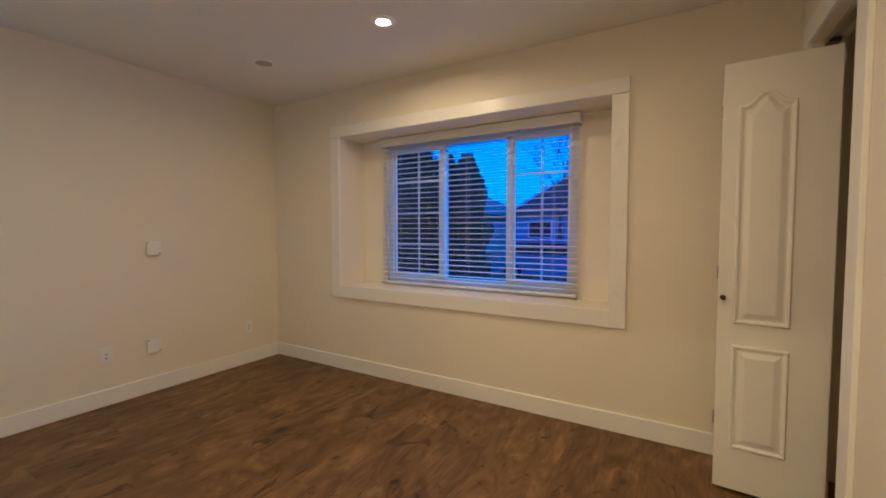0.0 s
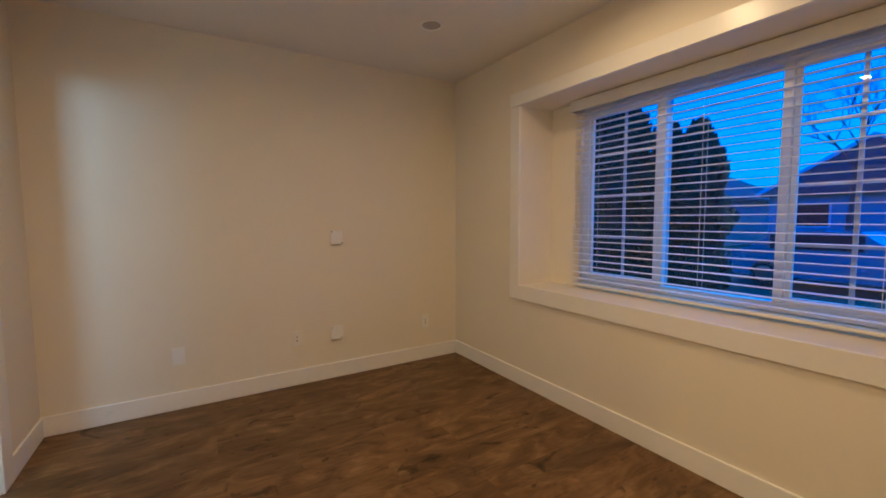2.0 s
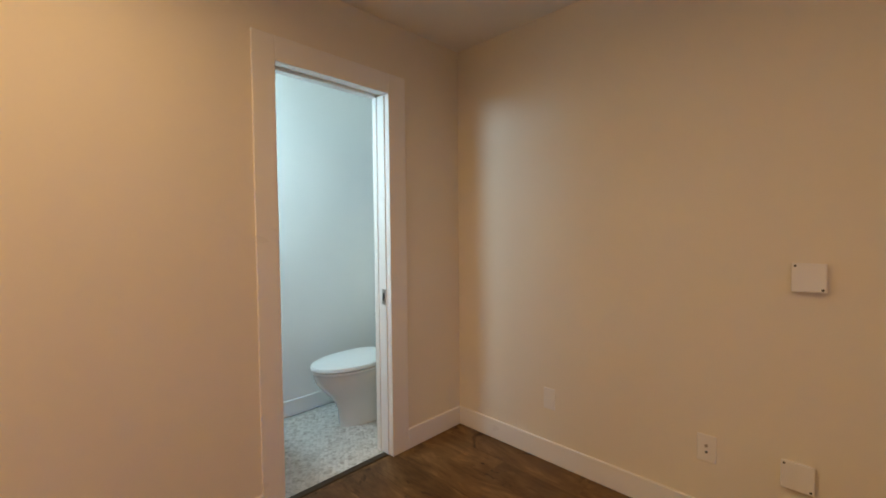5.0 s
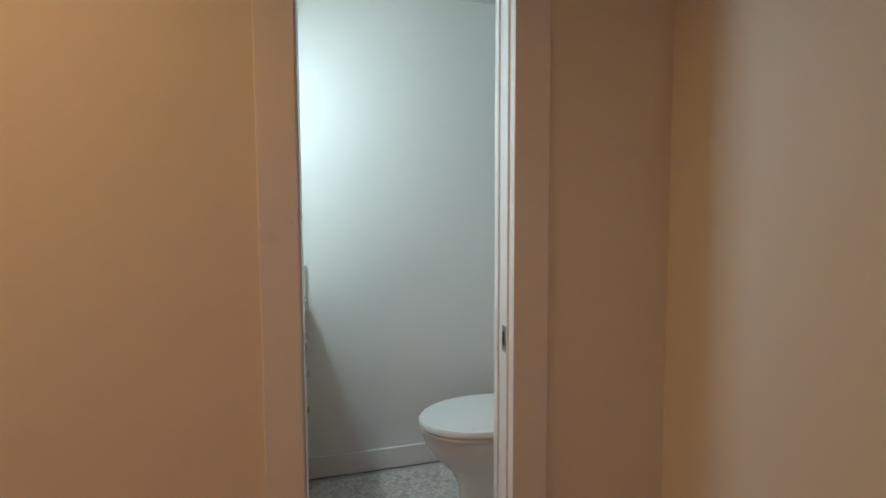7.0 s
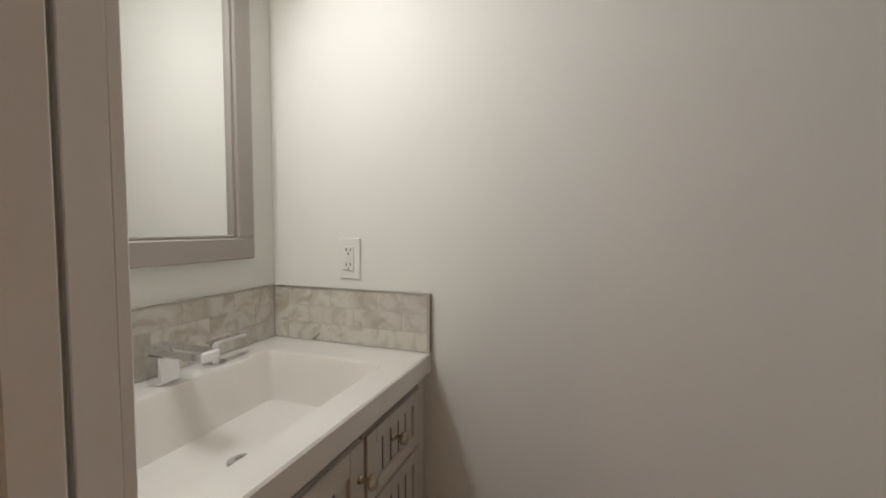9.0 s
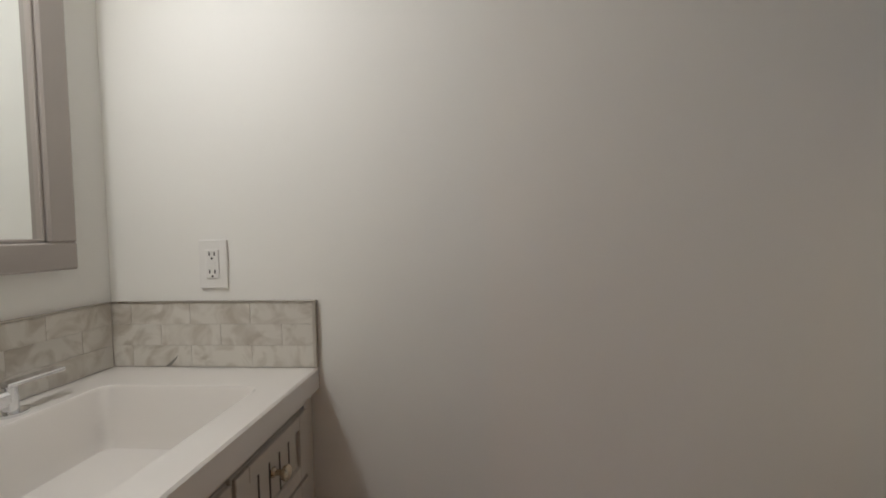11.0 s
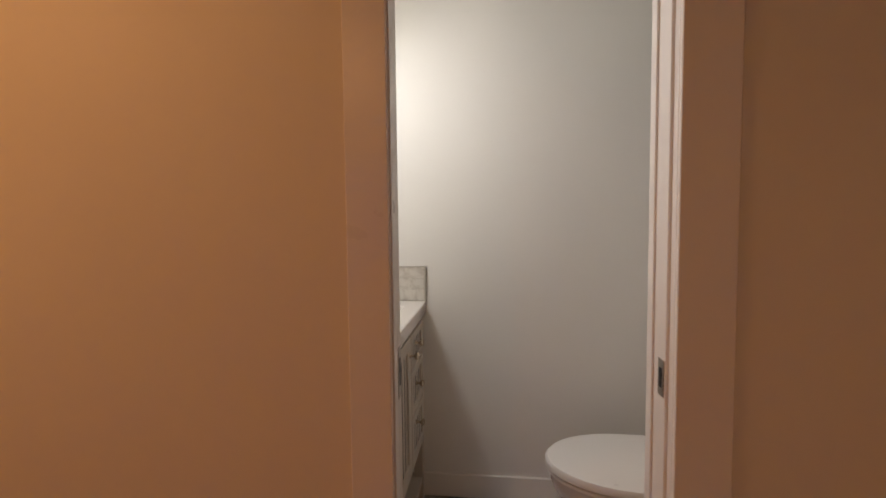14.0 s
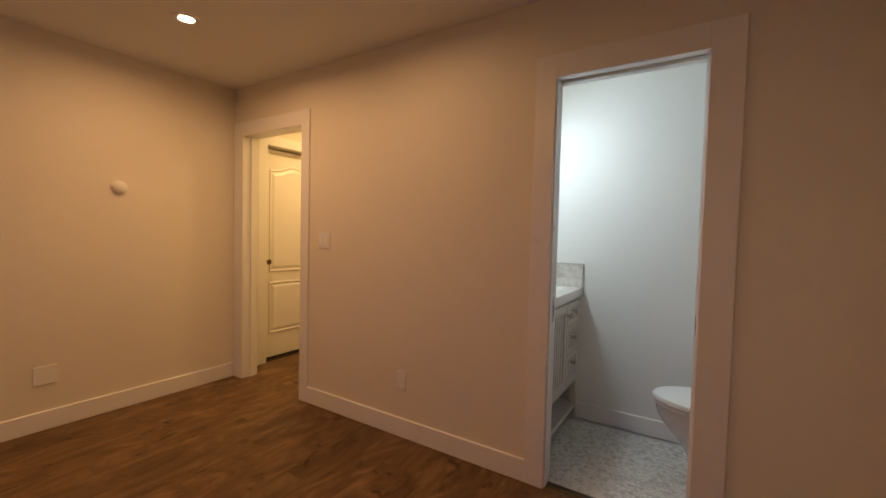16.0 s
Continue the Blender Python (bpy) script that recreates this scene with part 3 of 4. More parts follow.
def box_plate(at, turn, label):
    """A thick square box cover with two screws and open sides."""
    t, m = placed("mount_box", at, turn, label, "junction box", "square box covers")
    part("body", box(B(), -0.040, 0.040, -0.026, 0, -0.043, 0.043, 0.002), M_PLASTIC, t)
    part("cover", box(B(), -0.048, 0.048, -0.031, -0.026, -0.052, 0.052, 0.003, 2), M_PLASTIC, t)
    for x, z in ((-0.038, 0.042), (0.038, -0.042)):
        part("screw", tube(B(), (x, -0.0325, z), (x, -0.030, z), 0.0042, seg=10), M_SLOT, t, "dark screw head")
    t.matrix_basis = m


plate((0, -2.150, 0.352), 90, "blank", "white blank wall plate on the cream wall")
plate((0, -1.408, 0.350), 90, "coax", "white cable outlet with two dark connectors")
plate((0, -0.324, 0.336), 90, "coax", "white cable outlet with metal connector")
box_plate((0, -1.099, 1.095), 90, "white square box cover at shoulder height")
box_plate((0, -1.116, 0.358), 90, "white square box cover near the baseboard")
plate((0.395, 0, 0.34), 0, "blank", "painted-over blank plate below the window", skin=M_WALL)
plate((2.82, YS, 1.195), 180, "switch", "white double light switch beside the entry", w=0.115)
plate((2.11, YS, 0.352), 180, "blank", "white wall plate near the baseboard")
plate((XE, -1.622, 0.338), -90, "blank", "white double blank plate on the cream wall", w=0.115)
plate((1.504, BY0, 1.165), 180, "gfci", "white bathroom outlet above the splash tiles")
t, m = placed("thermostat", (XE, -2.003, 1.525), -90, "round white dial thermostat on the wall", "thermostat")
part("body", lathe(B(), (0, 0, 0), [(0, 0.046), (0.008, 0.046), (0.012, 0.040), (0.026, 0.039), (0.030, 0.036)], (0, -1, 0), 28), M_PLASTIC, t, smooth=True)
part("dial", lathe(B(), (0, -0.030, 0), [(0, 0.030), (0.005, 0.029), (0.007, 0.026)], (0, -1, 0), 28), M_PLASTIC, t, smooth=True)
t.matrix_basis = m

# ---- bathroom window ----
bw = thing("window_2", (-0.1, -3.35, BWZ0), "small white vinyl slider window over the toilet", "window", kind="structure")
fr = B()
fx0, fx1 = -0.15, -0.085
box(fr, fx0, fx1, BW0, BW1, BWZ0, BWZ0 + 0.04, 0.003)
box(fr, fx0, fx1, BW0, BW1, BWZ1 - 0.04, BWZ1, 0.003)
box(fr, fx0, fx1, BW0, BW0 + 0.05, BWZ0 + 0.04, BWZ1 - 0.04, 0.003)
box(fr, fx0, fx1, BW1 - 0.05, BW1, BWZ0 + 0.04, BWZ1 - 0.04, 0.003)
part("window_frame", fr, M_VINYL, bw)
part("mullion", box(B(), -0.14, -0.095, -3.362, -3.316, BWZ0 + 0.04, BWZ1 - 0.04, 0.003), M_VINYL, bw)
sash = B()
for y0, y1, z0, z1 in ((-3.585, -3.362, 1.375, 1.395), (-3.585, -3.362, 1.97, 1.99), (-3.585, -3.545, 1.395, 1.97)):
    box(sash, -0.135, -0.10, y0, y1, z0, z1, 0.003)
part("sash", sash, M_VINYL, bw)
for y0, y1 in ((-3.585, -3.362), (-3.316, BW1 - 0.05)):
    pane = part("pane", box(B(), -0.122, -0.117, y0, y1, 1.375, 1.99), M_GLASS, bw, "clear reflective glass")
    pane.visible_shadow = False
bm = B()
box(bm, BX0, BX0 + 0.018, BY0 + 0.003, BW0, 1.222, 2.14, 0.002)
box(bm, BX0, BX0 + 0.018, BW1, BW1 + 0.09, 1.222, 2.14, 0.002)
box(bm, BX0, BX0 + 0.018, BW0, BW1, 1.222, BWZ0, 0.002)
box(bm, BX0, BX0 + 0.018, BW0, BW1, BWZ1, 2.14, 0.002)
trim("bathroom_window_casing", bm, "flat white casing round the bathroom window")

# ---- toilet ----
TY = -3.350
toilet = thing("toilet", (0.35, TY, 0), "white one-piece skirted toilet with closed lid", "toilet")


def oval(x0, x1, hw, z, k=36, flat=0.5):
    """A bowl outline: round front at x1, squarer back at x0."""
    pts = []
    cx = x0 + (x1 - x0) * 0.48
    for i in range(k):
        a = i * math.tau / k
        c, s = math.cos(a), math.sin(a)
        if c >= 0:
            pts.append((cx + (x1 - cx) * c, TY + hw * s, z))
        else:
            e = flat
            pts.append((cx - (cx - x0) * abs(c) ** e, TY + hw * math.copysign(abs(s) ** (0.75), s), z))
    return pts


part("bowl", loft(B(), [oval(0.03, 0.585, 0.106, 0.0), oval(0.03, 0.59, 0.109, 0.03), oval(0.03, 0.595, 0.112, 0.11), oval(0.03, 0.62, 0.126, 0.17), oval(0.03, 0.665, 0.148, 0.225),
                        oval(0.03, 0.712, 0.168, 0.275), oval(0.03, 0.742, 0.180, 0.32), oval(0.03, 0.755, 0.184, 0.355), oval(0.03, 0.757, 0.183, 0.380), oval(0.05, 0.75, 0.177, 0.386)]), M_PORCELAIN, toilet, smooth=True)
part("seat", loft(B(), [oval(0.205, 0.758, 0.178, 0.388), oval(0.20, 0.768, 0.184, 0.391), oval(0.20, 0.768, 0.184, 0.402), oval(0.21, 0.755, 0.176, 0.405)]), M_PLASTIC, toilet, smooth=True)
part("lid", loft(B(), [oval(0.215, 0.750, 0.174, 0.4055), oval(0.20, 0.774, 0.186, 0.410), oval(0.20, 0.774, 0.187, 0.425), oval(0.205, 0.766, 0.183, 0.434), oval(0.25, 0.70, 0.14, 0.438)]), M_PLASTIC, toilet, "white closed lid", smooth=True)


def tank_ring(hw, xf, z, r=0.04, bow=0.018):
    pts = [(BX0 + 0.016, TY - hw, z)]
    for i in range(15):
        u = -1 + 2 * i / 14
        pts.append((xf + bow * (1 - u * u) - (r * max(0, abs(u) - 0.8) / 0.2) * 0.6, TY + hw * u, z))
    pts.append((BX0 + 0.016, TY + hw, z))
    return pts


part("tank", loft(B(), [tank_ring(0.155, 0.165, 0.30), tank_ring(0.165, 0.17, 0.40), tank_ring(0.172, 0.178, 0.60), tank_ring(0.174, 0.180, 0.642)]), M_PORCELAIN, toilet, smooth=True)
part("tank_lid", loft(B(), [tank_ring(0.176, 0.184, 0.645), tank_ring(0.180, 0.190, 0.650), tank_ring(0.180, 0.190, 0.673), tank_ring(0.176, 0.184, 0.682), tank_ring(0.166, 0.172, 0.685)]), M_PORCELAIN, toilet, smooth=True)
# black ring stands in for the shaded gap below the tank lid
part("lid_gap", loft(B(), [tank_ring(0.1775, 0.1855, 0.6405), tank_ring(0.1775, 0.1855, 0.6445)]), M_SLOT, toilet, "dark band painted as the shade under the tank lid")
bt = part("flush_button", lathe(B(), (0.115, TY, 0.685), [(0, 0.031), (0.004, 0.031), (0.006, 0.028), (0.003, 0.026), (0.003, 0.024), (0.0055, 0.023), (0.0055, 0.001)], (0, 0, 1), 24), M_CHROME, toilet, "chrome dual flush button", smooth=True)
part("button_half", box(B(), 0.093, 0.137, TY - 0.001, TY + 0.001, 0.690, 0.6912), M_SLOT, bt)

# ---- vanity ----
VX0, VX1, VY0, VY1 = 1.275, BX1, BY0 + 0.004, -2.965
vanity = thing("vanity_cabinet", (1.5, -3.35, 0), "greige painted vanity with drawers and open lower shelf", "cabinet")
part("body", box(B(), VX0 + 0.018, VX1, VY0 + 0.002, VY1, 0.285, 0.775, 0.001), M_VANITY, vanity)
for y0 in (VY0, VY1 - 0.04):
    for x0 in (VX0, VX1 - 0.045):
        part("leg", box(B(), x0, x0 + 0.04, y0, y0 + 0.04, 0.0, 0.868 if x0 == VX0 else 0.285, 0.002), M_VANITY, vanity)
part("top_rail", box(B(), VX0, VX0 + 0.018, VY0 + 0.04, VY1 - 0.04, 0.848, 0.868, 0.001), M_VANITY, vanity)
part("bottom_rail", box(B(), VX0, VX0 + 0.018, VY0 + 0.04, VY1 - 0.04, 0.285, 0.315, 0.001), M_VANITY, vanity)
part("lower_shelf", box(B(), VX0 + 0.004, VX1 - 0.02, VY0 + 0.005, VY1 - 0.005, 0.085, 0.115, 0.002), M_VANITY, vanity)


def knob(parent, y, z, x):
    part("knob", lathe(B(), (x, y, z), [(0, 0.010), (0.003, 0.0095), (0.007, 0.0055), (0.017, 0.0055), (0.022, 0.013), (0.029, 0.015), (0.034, 0.011), (0.036, 0.002)], (-1, 0, 0), 16), M_CHAMP, parent, "champagne nickel knob", smooth=True)


def fronted(name, y0, y1, z0, z1, ky, kz):
    """A flat frame front; dark upright strips paint the shade of grooves between its beads."""
    x = VX0
    f = part(name, box(B(), x, x + 0.016, y0, y1, z0, z1, 0.002), M_VANITY, vanity)
    fw = 0.040 if y1 - y0 < 0.3 else 0.05
    fz = 0.032 if z1 - z0 < 0.2 else 0.05
    fb = B()
    for a, b, c, d in ((y0 + 0.002, y0 + fw, z0 + 0.002, z1 - 0.002), (y1 - fw, y1 - 0.002, z0 + 0.002, z1 - 0.002), (y0 + fw, y1 - fw, z0 + 0.002, z0 + fz), (y0 + fw, y1 - fw, z1 - fz, z1 - 0.002)):
        box(fb, x - 0.008, x, a, b, c, d, 0.0015)
    part("face_frame", fb, M_VANITY, f)
    n = max(3, round((y1 - y0 - 2 * fw) / 0.042))
    step = (y1 - y0 - 2 * fw) / n
    for i in range(1, n):
        yy = y0 + fw + i * step
        # thin dark strip on the flat face, groove shade put into colour
        part("groove", box(B(), x - 0.0012, x - 0.0002, yy - 0.0022, yy + 0.0022, z0 + fz, z1 - fz), M_VDARK, f)
    knob(f, ky, kz, x - (0.008 if abs(ky - (y0 + y1) / 2) > 0.05 else 0.0))
    return f


DY0, DY1 = VY0 + 0.044, -3.412
for z0, z1, kz in ((0.700, 0.844, 0.780), (0.516, 0.694, 0.610), (0.320, 0.510, 0.444)):
    fronted("drawer", DY0, DY1, z0, z1, -3.540, kz)
fronted("cabinet_door", DY1 + 0.008, VY1 - 0.044, 0.320, 0.844, -3.385, 0.774)

# counter with a moulded trough basin
counter = thing("countertop", (1.5, -3.35, 0.87), "white moulded vanity top with rectangular basin", "countertop")
cb = B()
CX0, CX1, CY0, CY1 = 1.256, BX1 - 0.001, BY0 + 0.001, -2.95
b0, b1, c0, c1 = 1.335, 1.672, -3.598, -3.06
ZT, ZB = 0.920, 0.870


def rect_ring(x0, x1, y0, y1, z, r, k=5):
    pts = []
    for cx, cy, a0 in ((x1 - r, y1 - r, 0), (x0 + r, y1 - r, 90), (x0 + r, y0 + r, 180), (x1 - r, y0 + r, 270)):
        for i in range(k):
            a = radians(a0 + 90 * i / (k - 1))
            pts.append((cx + r * math.cos(a), cy + r * math.sin(a), z))
    return pts


loft(cb, [rect_ring(CX0, CX1, CY0, CY1, ZB, 0.001), rect_ring(CX0, CX1, CY0, CY1, ZT - 0.004, 0.003), rect_ring(CX0 + 0.004, CX1 - 0.001, CY0 + 0.001, CY1 - 0.004, ZT, 0.003),
          rect_ring(b0 - 0.006, b1 + 0.006, c0 - 0.006, c1 + 0.006, ZT, 0.026), rect_ring(b0, b1, c0, c1, ZT - 0.007, 0.022),
          rect_ring(b0 + 0.008, b1 - 0.012, c0 + 0.012, c1 - 0.012, ZT - 0.098, 0.022), rect_ring(b0 + 0.018, b1 - 0.024, c0 + 0.026, c1 - 0.026, ZT - 0.120, 0.02),
          rect_ring(b0 + 0.12, b1 - 0.12, c0 + 0.2, c1 - 0.2, ZT - 0.128, 0.02), rect_ring((b0 + b1) / 2 - 0.002, (b0 + b1) / 2 + 0.002, (c0 + c1) / 2 - 0.002, (c0 + c1) / 2 + 0.002, ZT - 0.1285, 0.001)], cap=False)
part("top", cb, M_COUNTER, counter, smooth=True)
part("drain", lathe(B(), ((b0 + b1) / 2, (c0 + c1) / 2, ZT - 0.1275), [(0, 0.024), (0.003, 0.023), (0.004, 0.015), (0.002, 0.002)], (0, 0, 1), 20), M_CHROME, counter, "round chrome drain", smooth=True)

# widespread faucet
FY = -3.335
faucet = thing("faucet", (1.715, FY, ZT), "chrome widespread faucet with flat levers", "faucet")
part("spout_base", box(B(), 1.695, 1.737, FY - 0.024, FY + 0.024, ZT, ZT + 0.062, 0.003), M_CHROME, faucet)
part("spout", box(B(), 1.575, 1.737, FY - 0.022, FY + 0.022, ZT + 0.062, ZT + 0.084, 0.004), M_CHROME, faucet)
for s in (-1, 1):
    hy = FY + s * 0.125
    hd = part("handle", lathe(B(), (1.715, hy, ZT), [(0, 0.025), (0.005, 0.025), (0.007, 0.012), (0.045, 0.011), (0.05, 0.011)], (0, 0, 1), 20), M_CHROME, faucet, smooth=True)
    part("lever", box(B(), 1.700, 1.730, hy - 0.012 if s > 0 else hy - 0.088, hy + 0.088 if s > 0 else hy + 0.012, ZT + 0.05, ZT + 0.058, 0.002), M_CHROME, hd)

# marble splash, three courses of small subway tiles
for nm, lab in (("south", "white-grey marble subway splash beside the basin"), ("east", "white-grey marble subway splash under the mirror")):
    sp = tagged(mesh_ob("backsplash_" + nm, box(B(), 1.262, BX1, BY0 + 0.0005, BY0 + 0.0098, ZT + 0.001, 1.076) if nm == "south" else box(B(), BX1 - 0.0098, BX1 - 0.0005, BY0 + 0.012, -2.955, ZT + 0.001, 1.076), M_SGROUT), lab, "backsplash", kind="structure")
    run = (1.7645 - 1.264) if nm == "south" else (-2.957 - (BY0 + 0.013))
    for row in range(3):
        z0 = ZT + 0.003 + row * 0.0505
        p = 0.0 if row % 2 == 0 else -0.075
        while p < run:
            a, b = max(0, p), min(run, p + 0.1488)
            if b - a > 0.012:
                if nm == "south":
                    part("tile", box(B(), 1.264 + a, 1.264 + b, BY0 + 0.005, BY0 + 0.011, z0, z0 + 0.0497, 0.0005), M_SPLASH, sp)
                else:
                    part("tile", box(B(), BX1 - 0.011, BX1 - 0.005, BY0 + 0.013 + a, BY0 + 0.013 + b, z0, z0 + 0.0497, 0.0005), M_SPLASH, sp)
            p += 0.150
    if nm == "south":
        part("edge_strip", box(B(), 1.256, 1.2635, BY0 + 0.0005, BY0 + 0.013, ZT + 0.001, 1.0785, 0.0006), M_NICKEL, sp, "thin metal edge strip")
        part("edge_strip", box(B(), 1.2638, 1.7635, BY0 + 0.0005, BY0 + 0.013, 1.0745, 1.0785, 0.0006), M_NICKEL, sp)
    else:
        part("edge_strip", box(B(), BX1 - 0.013, BX1 - 0.0005, BY0 + 0.0135, -2.955, 1.0745, 1.0785, 0.0006), M_NICKEL, sp)

sp = bpy.data.objects["backsplash_south"]
fl = [(1.632, 0.002), (1.618, 0.003), (1.602, 0.021), (1.598, 0.030), (1.606, 0.022)]
part("grey_vein", loft(B(), [[(px, yy, ZT + pz) for px, pz in fl] for yy in (BY0 + 0.0105, BY0 + 0.0115)]), M_VEIN, sp, "dark grey marble fleck")

# mirror
mirror = thing("framed_mirror", (BX1, -3.34, 1.166), "taupe wooden framed mirror above the basin", "mirror")
my0, my1, mz0, mz1 = -3.628, -3.03, 1.166, 1.99
mf = B()
fw = 0.058
for a, b, c, d in ((my0, my1, mz0, mz0 + fw), (my0, my1, mz1 - fw, mz1), (my0, my0 + fw, mz0 + fw, mz1 - fw), (my1 - fw, my1, mz0 + fw, mz1 - fw)):
    box(mf, BX1 - 0.030, BX1 - 0.001, a, b, c, d, 0.004)
part("frame", mf, M_MFRAME, mirror)
mf = B()
for a, b, c, d in ((my0 + fw, my1 - fw, mz0 + fw, mz0 + fw + 0.008), (my0 + fw, my1 - fw, mz1 - fw - 0.008, mz1 - fw), (my0 + fw, my0 + fw + 0.008, mz0 + fw, mz1 - fw), (my1 - fw - 0.008, my1 - fw, mz0 + fw, mz1 - fw)):
    box(mf, BX1 - 0.022, BX1 - 0.006, a, b, c, d, 0.002)
part("inner_bead", mf, M_MFRAME, mirror)
part("glass", box(B(), BX1 - 0.010, BX1 - 0.004, my0 + fw, my1 - fw, mz0 + fw, mz1 - fw), M_MIRROR, mirror, "silvered mirror glass")

# vanity light bar above the mirror
bar = thing("vanity_light", (BX1, -3.19, 2.08), "lit chrome vanity light bar with frosted shade", "wall light")
part("back_plate", box(B(), BX1 - 0.025, BX1 - 0.001, -3.27, -3.11, 2.04, 2.12, 0.003), M_CHROME, bar)
for ly in (-3.24, -3.14):
    part("arm", tube(B(), (BX1 - 0.025, ly, 2.08), (BX1 - 0.08, ly, 2.08), 0.008), M_CHROME, bar)
part("shade", lathe(B(), (BX1 - 0.095, -3.35, 2.075), [(0, 0.02), (0.01, 0.034), (0.03, 0.038), (0.29, 0.038), (0.31, 0.034), (0.32, 0.02)], (0, 1, 0), 24), M_VANGLOW, bar, "glowing frosted glass tube", smooth=True)
for ly in (-3.355, -3.03):
    part("end_cap", tube(B(), (BX1 - 0.095, ly, 2.075), (BX1 - 0.095, ly + 0.005, 2.075), 0.024), M_CHROME, bar)

# ---- outdoors ----
GZ = -0.55
structure("ground", box(B(), -300, 300, -300, 600, GZ - 0.2, GZ), M_GRASS, "dim lawn at dusk", "ground")
structure("road", box(B(), -80, 80, 12.5, 19.0, GZ, GZ + 0.02), M_ASPHALT, "asphalt street beyond the garden", "road")


def cedar(x, y, h, w, seed):
    rnd = random.Random(seed)
    t = thing("cedar_tree", (x, y, GZ), "tall narrow dark green cedar, dense to the ground", "tree", "cedar row")
    part("trunk", tube(B(), (x, y, GZ), (x, y, GZ + h * 0.9), 0.09, 0.02, 8), M_BARK, t)
    verts, faces = [], []
    for i in range(2600):
        u = rnd.random() ** 0.9
        z = u * h
        rad = w * 0.5 * (min(1, 0.75 + u * 1.2) if u < 0.25 else (1 - ((u - 0.25) / 0.75) ** 4.5)) * (0.82 + 0.18 * math.sin(7 * u * h + seed)) + 0.03
        a = rnd.random() * math.tau
        r = rad * (0.55 + 0.5 * rnd.random())
        c = Vector((x + r * math.cos(a), y + r * math.sin(a), GZ + 0.05 + z))
        s = 0.10 + 0.10 * rnd.random()
        up = Vector((0.35 * math.cos(a), 0.35 * math.sin(a), 1.0)).normalized() * s * 1.5
        sd = Vector((-math.sin(a + rnd.uniform(-1, 1)), math.cos(a + rnd.uniform(-1, 1)), rnd.uniform(-0.3, 0.3))) * s * 0.45
        k = len(verts)
        verts += [c - sd * 0.6, c + sd * 0.6, c + sd + up * 0.45, c + up, c - sd + up * 0.5]
        faces.append((k, k + 1, k + 2, k + 3, k + 4))
    me = bpy.data.meshes.new("foliage")
    me.from_pydata([tuple(v) for v in verts], [], faces)
    me.materials.append(M_LEAF)
    f = new("foliage", me)
    f.parent = t
    f.matrix_parent_inverse = t.matrix_basis.inverted()


CEDARS = [(-0.52, 5.1, 3.10, 0.92), (-1.05, 5.15, 3.15, 1.05), (-1.80, 5.0, 4.0, 1.15), (-2.75, 5.2, 4.2, 1.4), (-3.6, 5.1, 4.4, 1.4), (-4.6, 5.2, 4.3, 1.5), (-5.8, 5.1, 4.3, 1.6)]
for i, (x, y, h, w) in enumerate(CEDARS):
    cedar(x, y, h, w, i + 3)


def bare_tree(x, y, h, seed):
    rnd = random.Random(seed)
    t = thing("bare_tree", (x, y, GZ), "leafless winter tree with thin branches", "tree", "bare trees")
    limbs = B()

    def grow(p, d, length, r, depth):
        q = p + d * length
        tube(limbs, p, q, r, r * 0.68, 5)
        if depth == 0:
            return
        for _ in range(3):
            nd = (d + Vector((rnd.uniform(-0.75, 0.75), rnd.uniform(-0.75, 0.75), rnd.uniform(-0.15, 0.5)))).normalized()
            grow(p + d * length * rnd.uniform(0.6, 1.0), nd, length * rnd.uniform(0.62, 0.85), r * 0.55, depth - 1)
    part("trunk", tube(B(), (x, y, GZ), (x, y, GZ + h * 0.3), 0.14, 0.10, 8), M_BARK, t)
    grow(Vector((x, y, GZ + h * 0.28)), Vector((0, 0, 1)), h * 0.25, 0.06, 5)
    part("branches", limbs, M_BARK, t)


bare_tree(-0.6, 13.0, 6.2, 5)
bare_tree(2.0, 15.5, 7.0, 9)
bare_tree(0.6, 20.5, 8.0, 14)


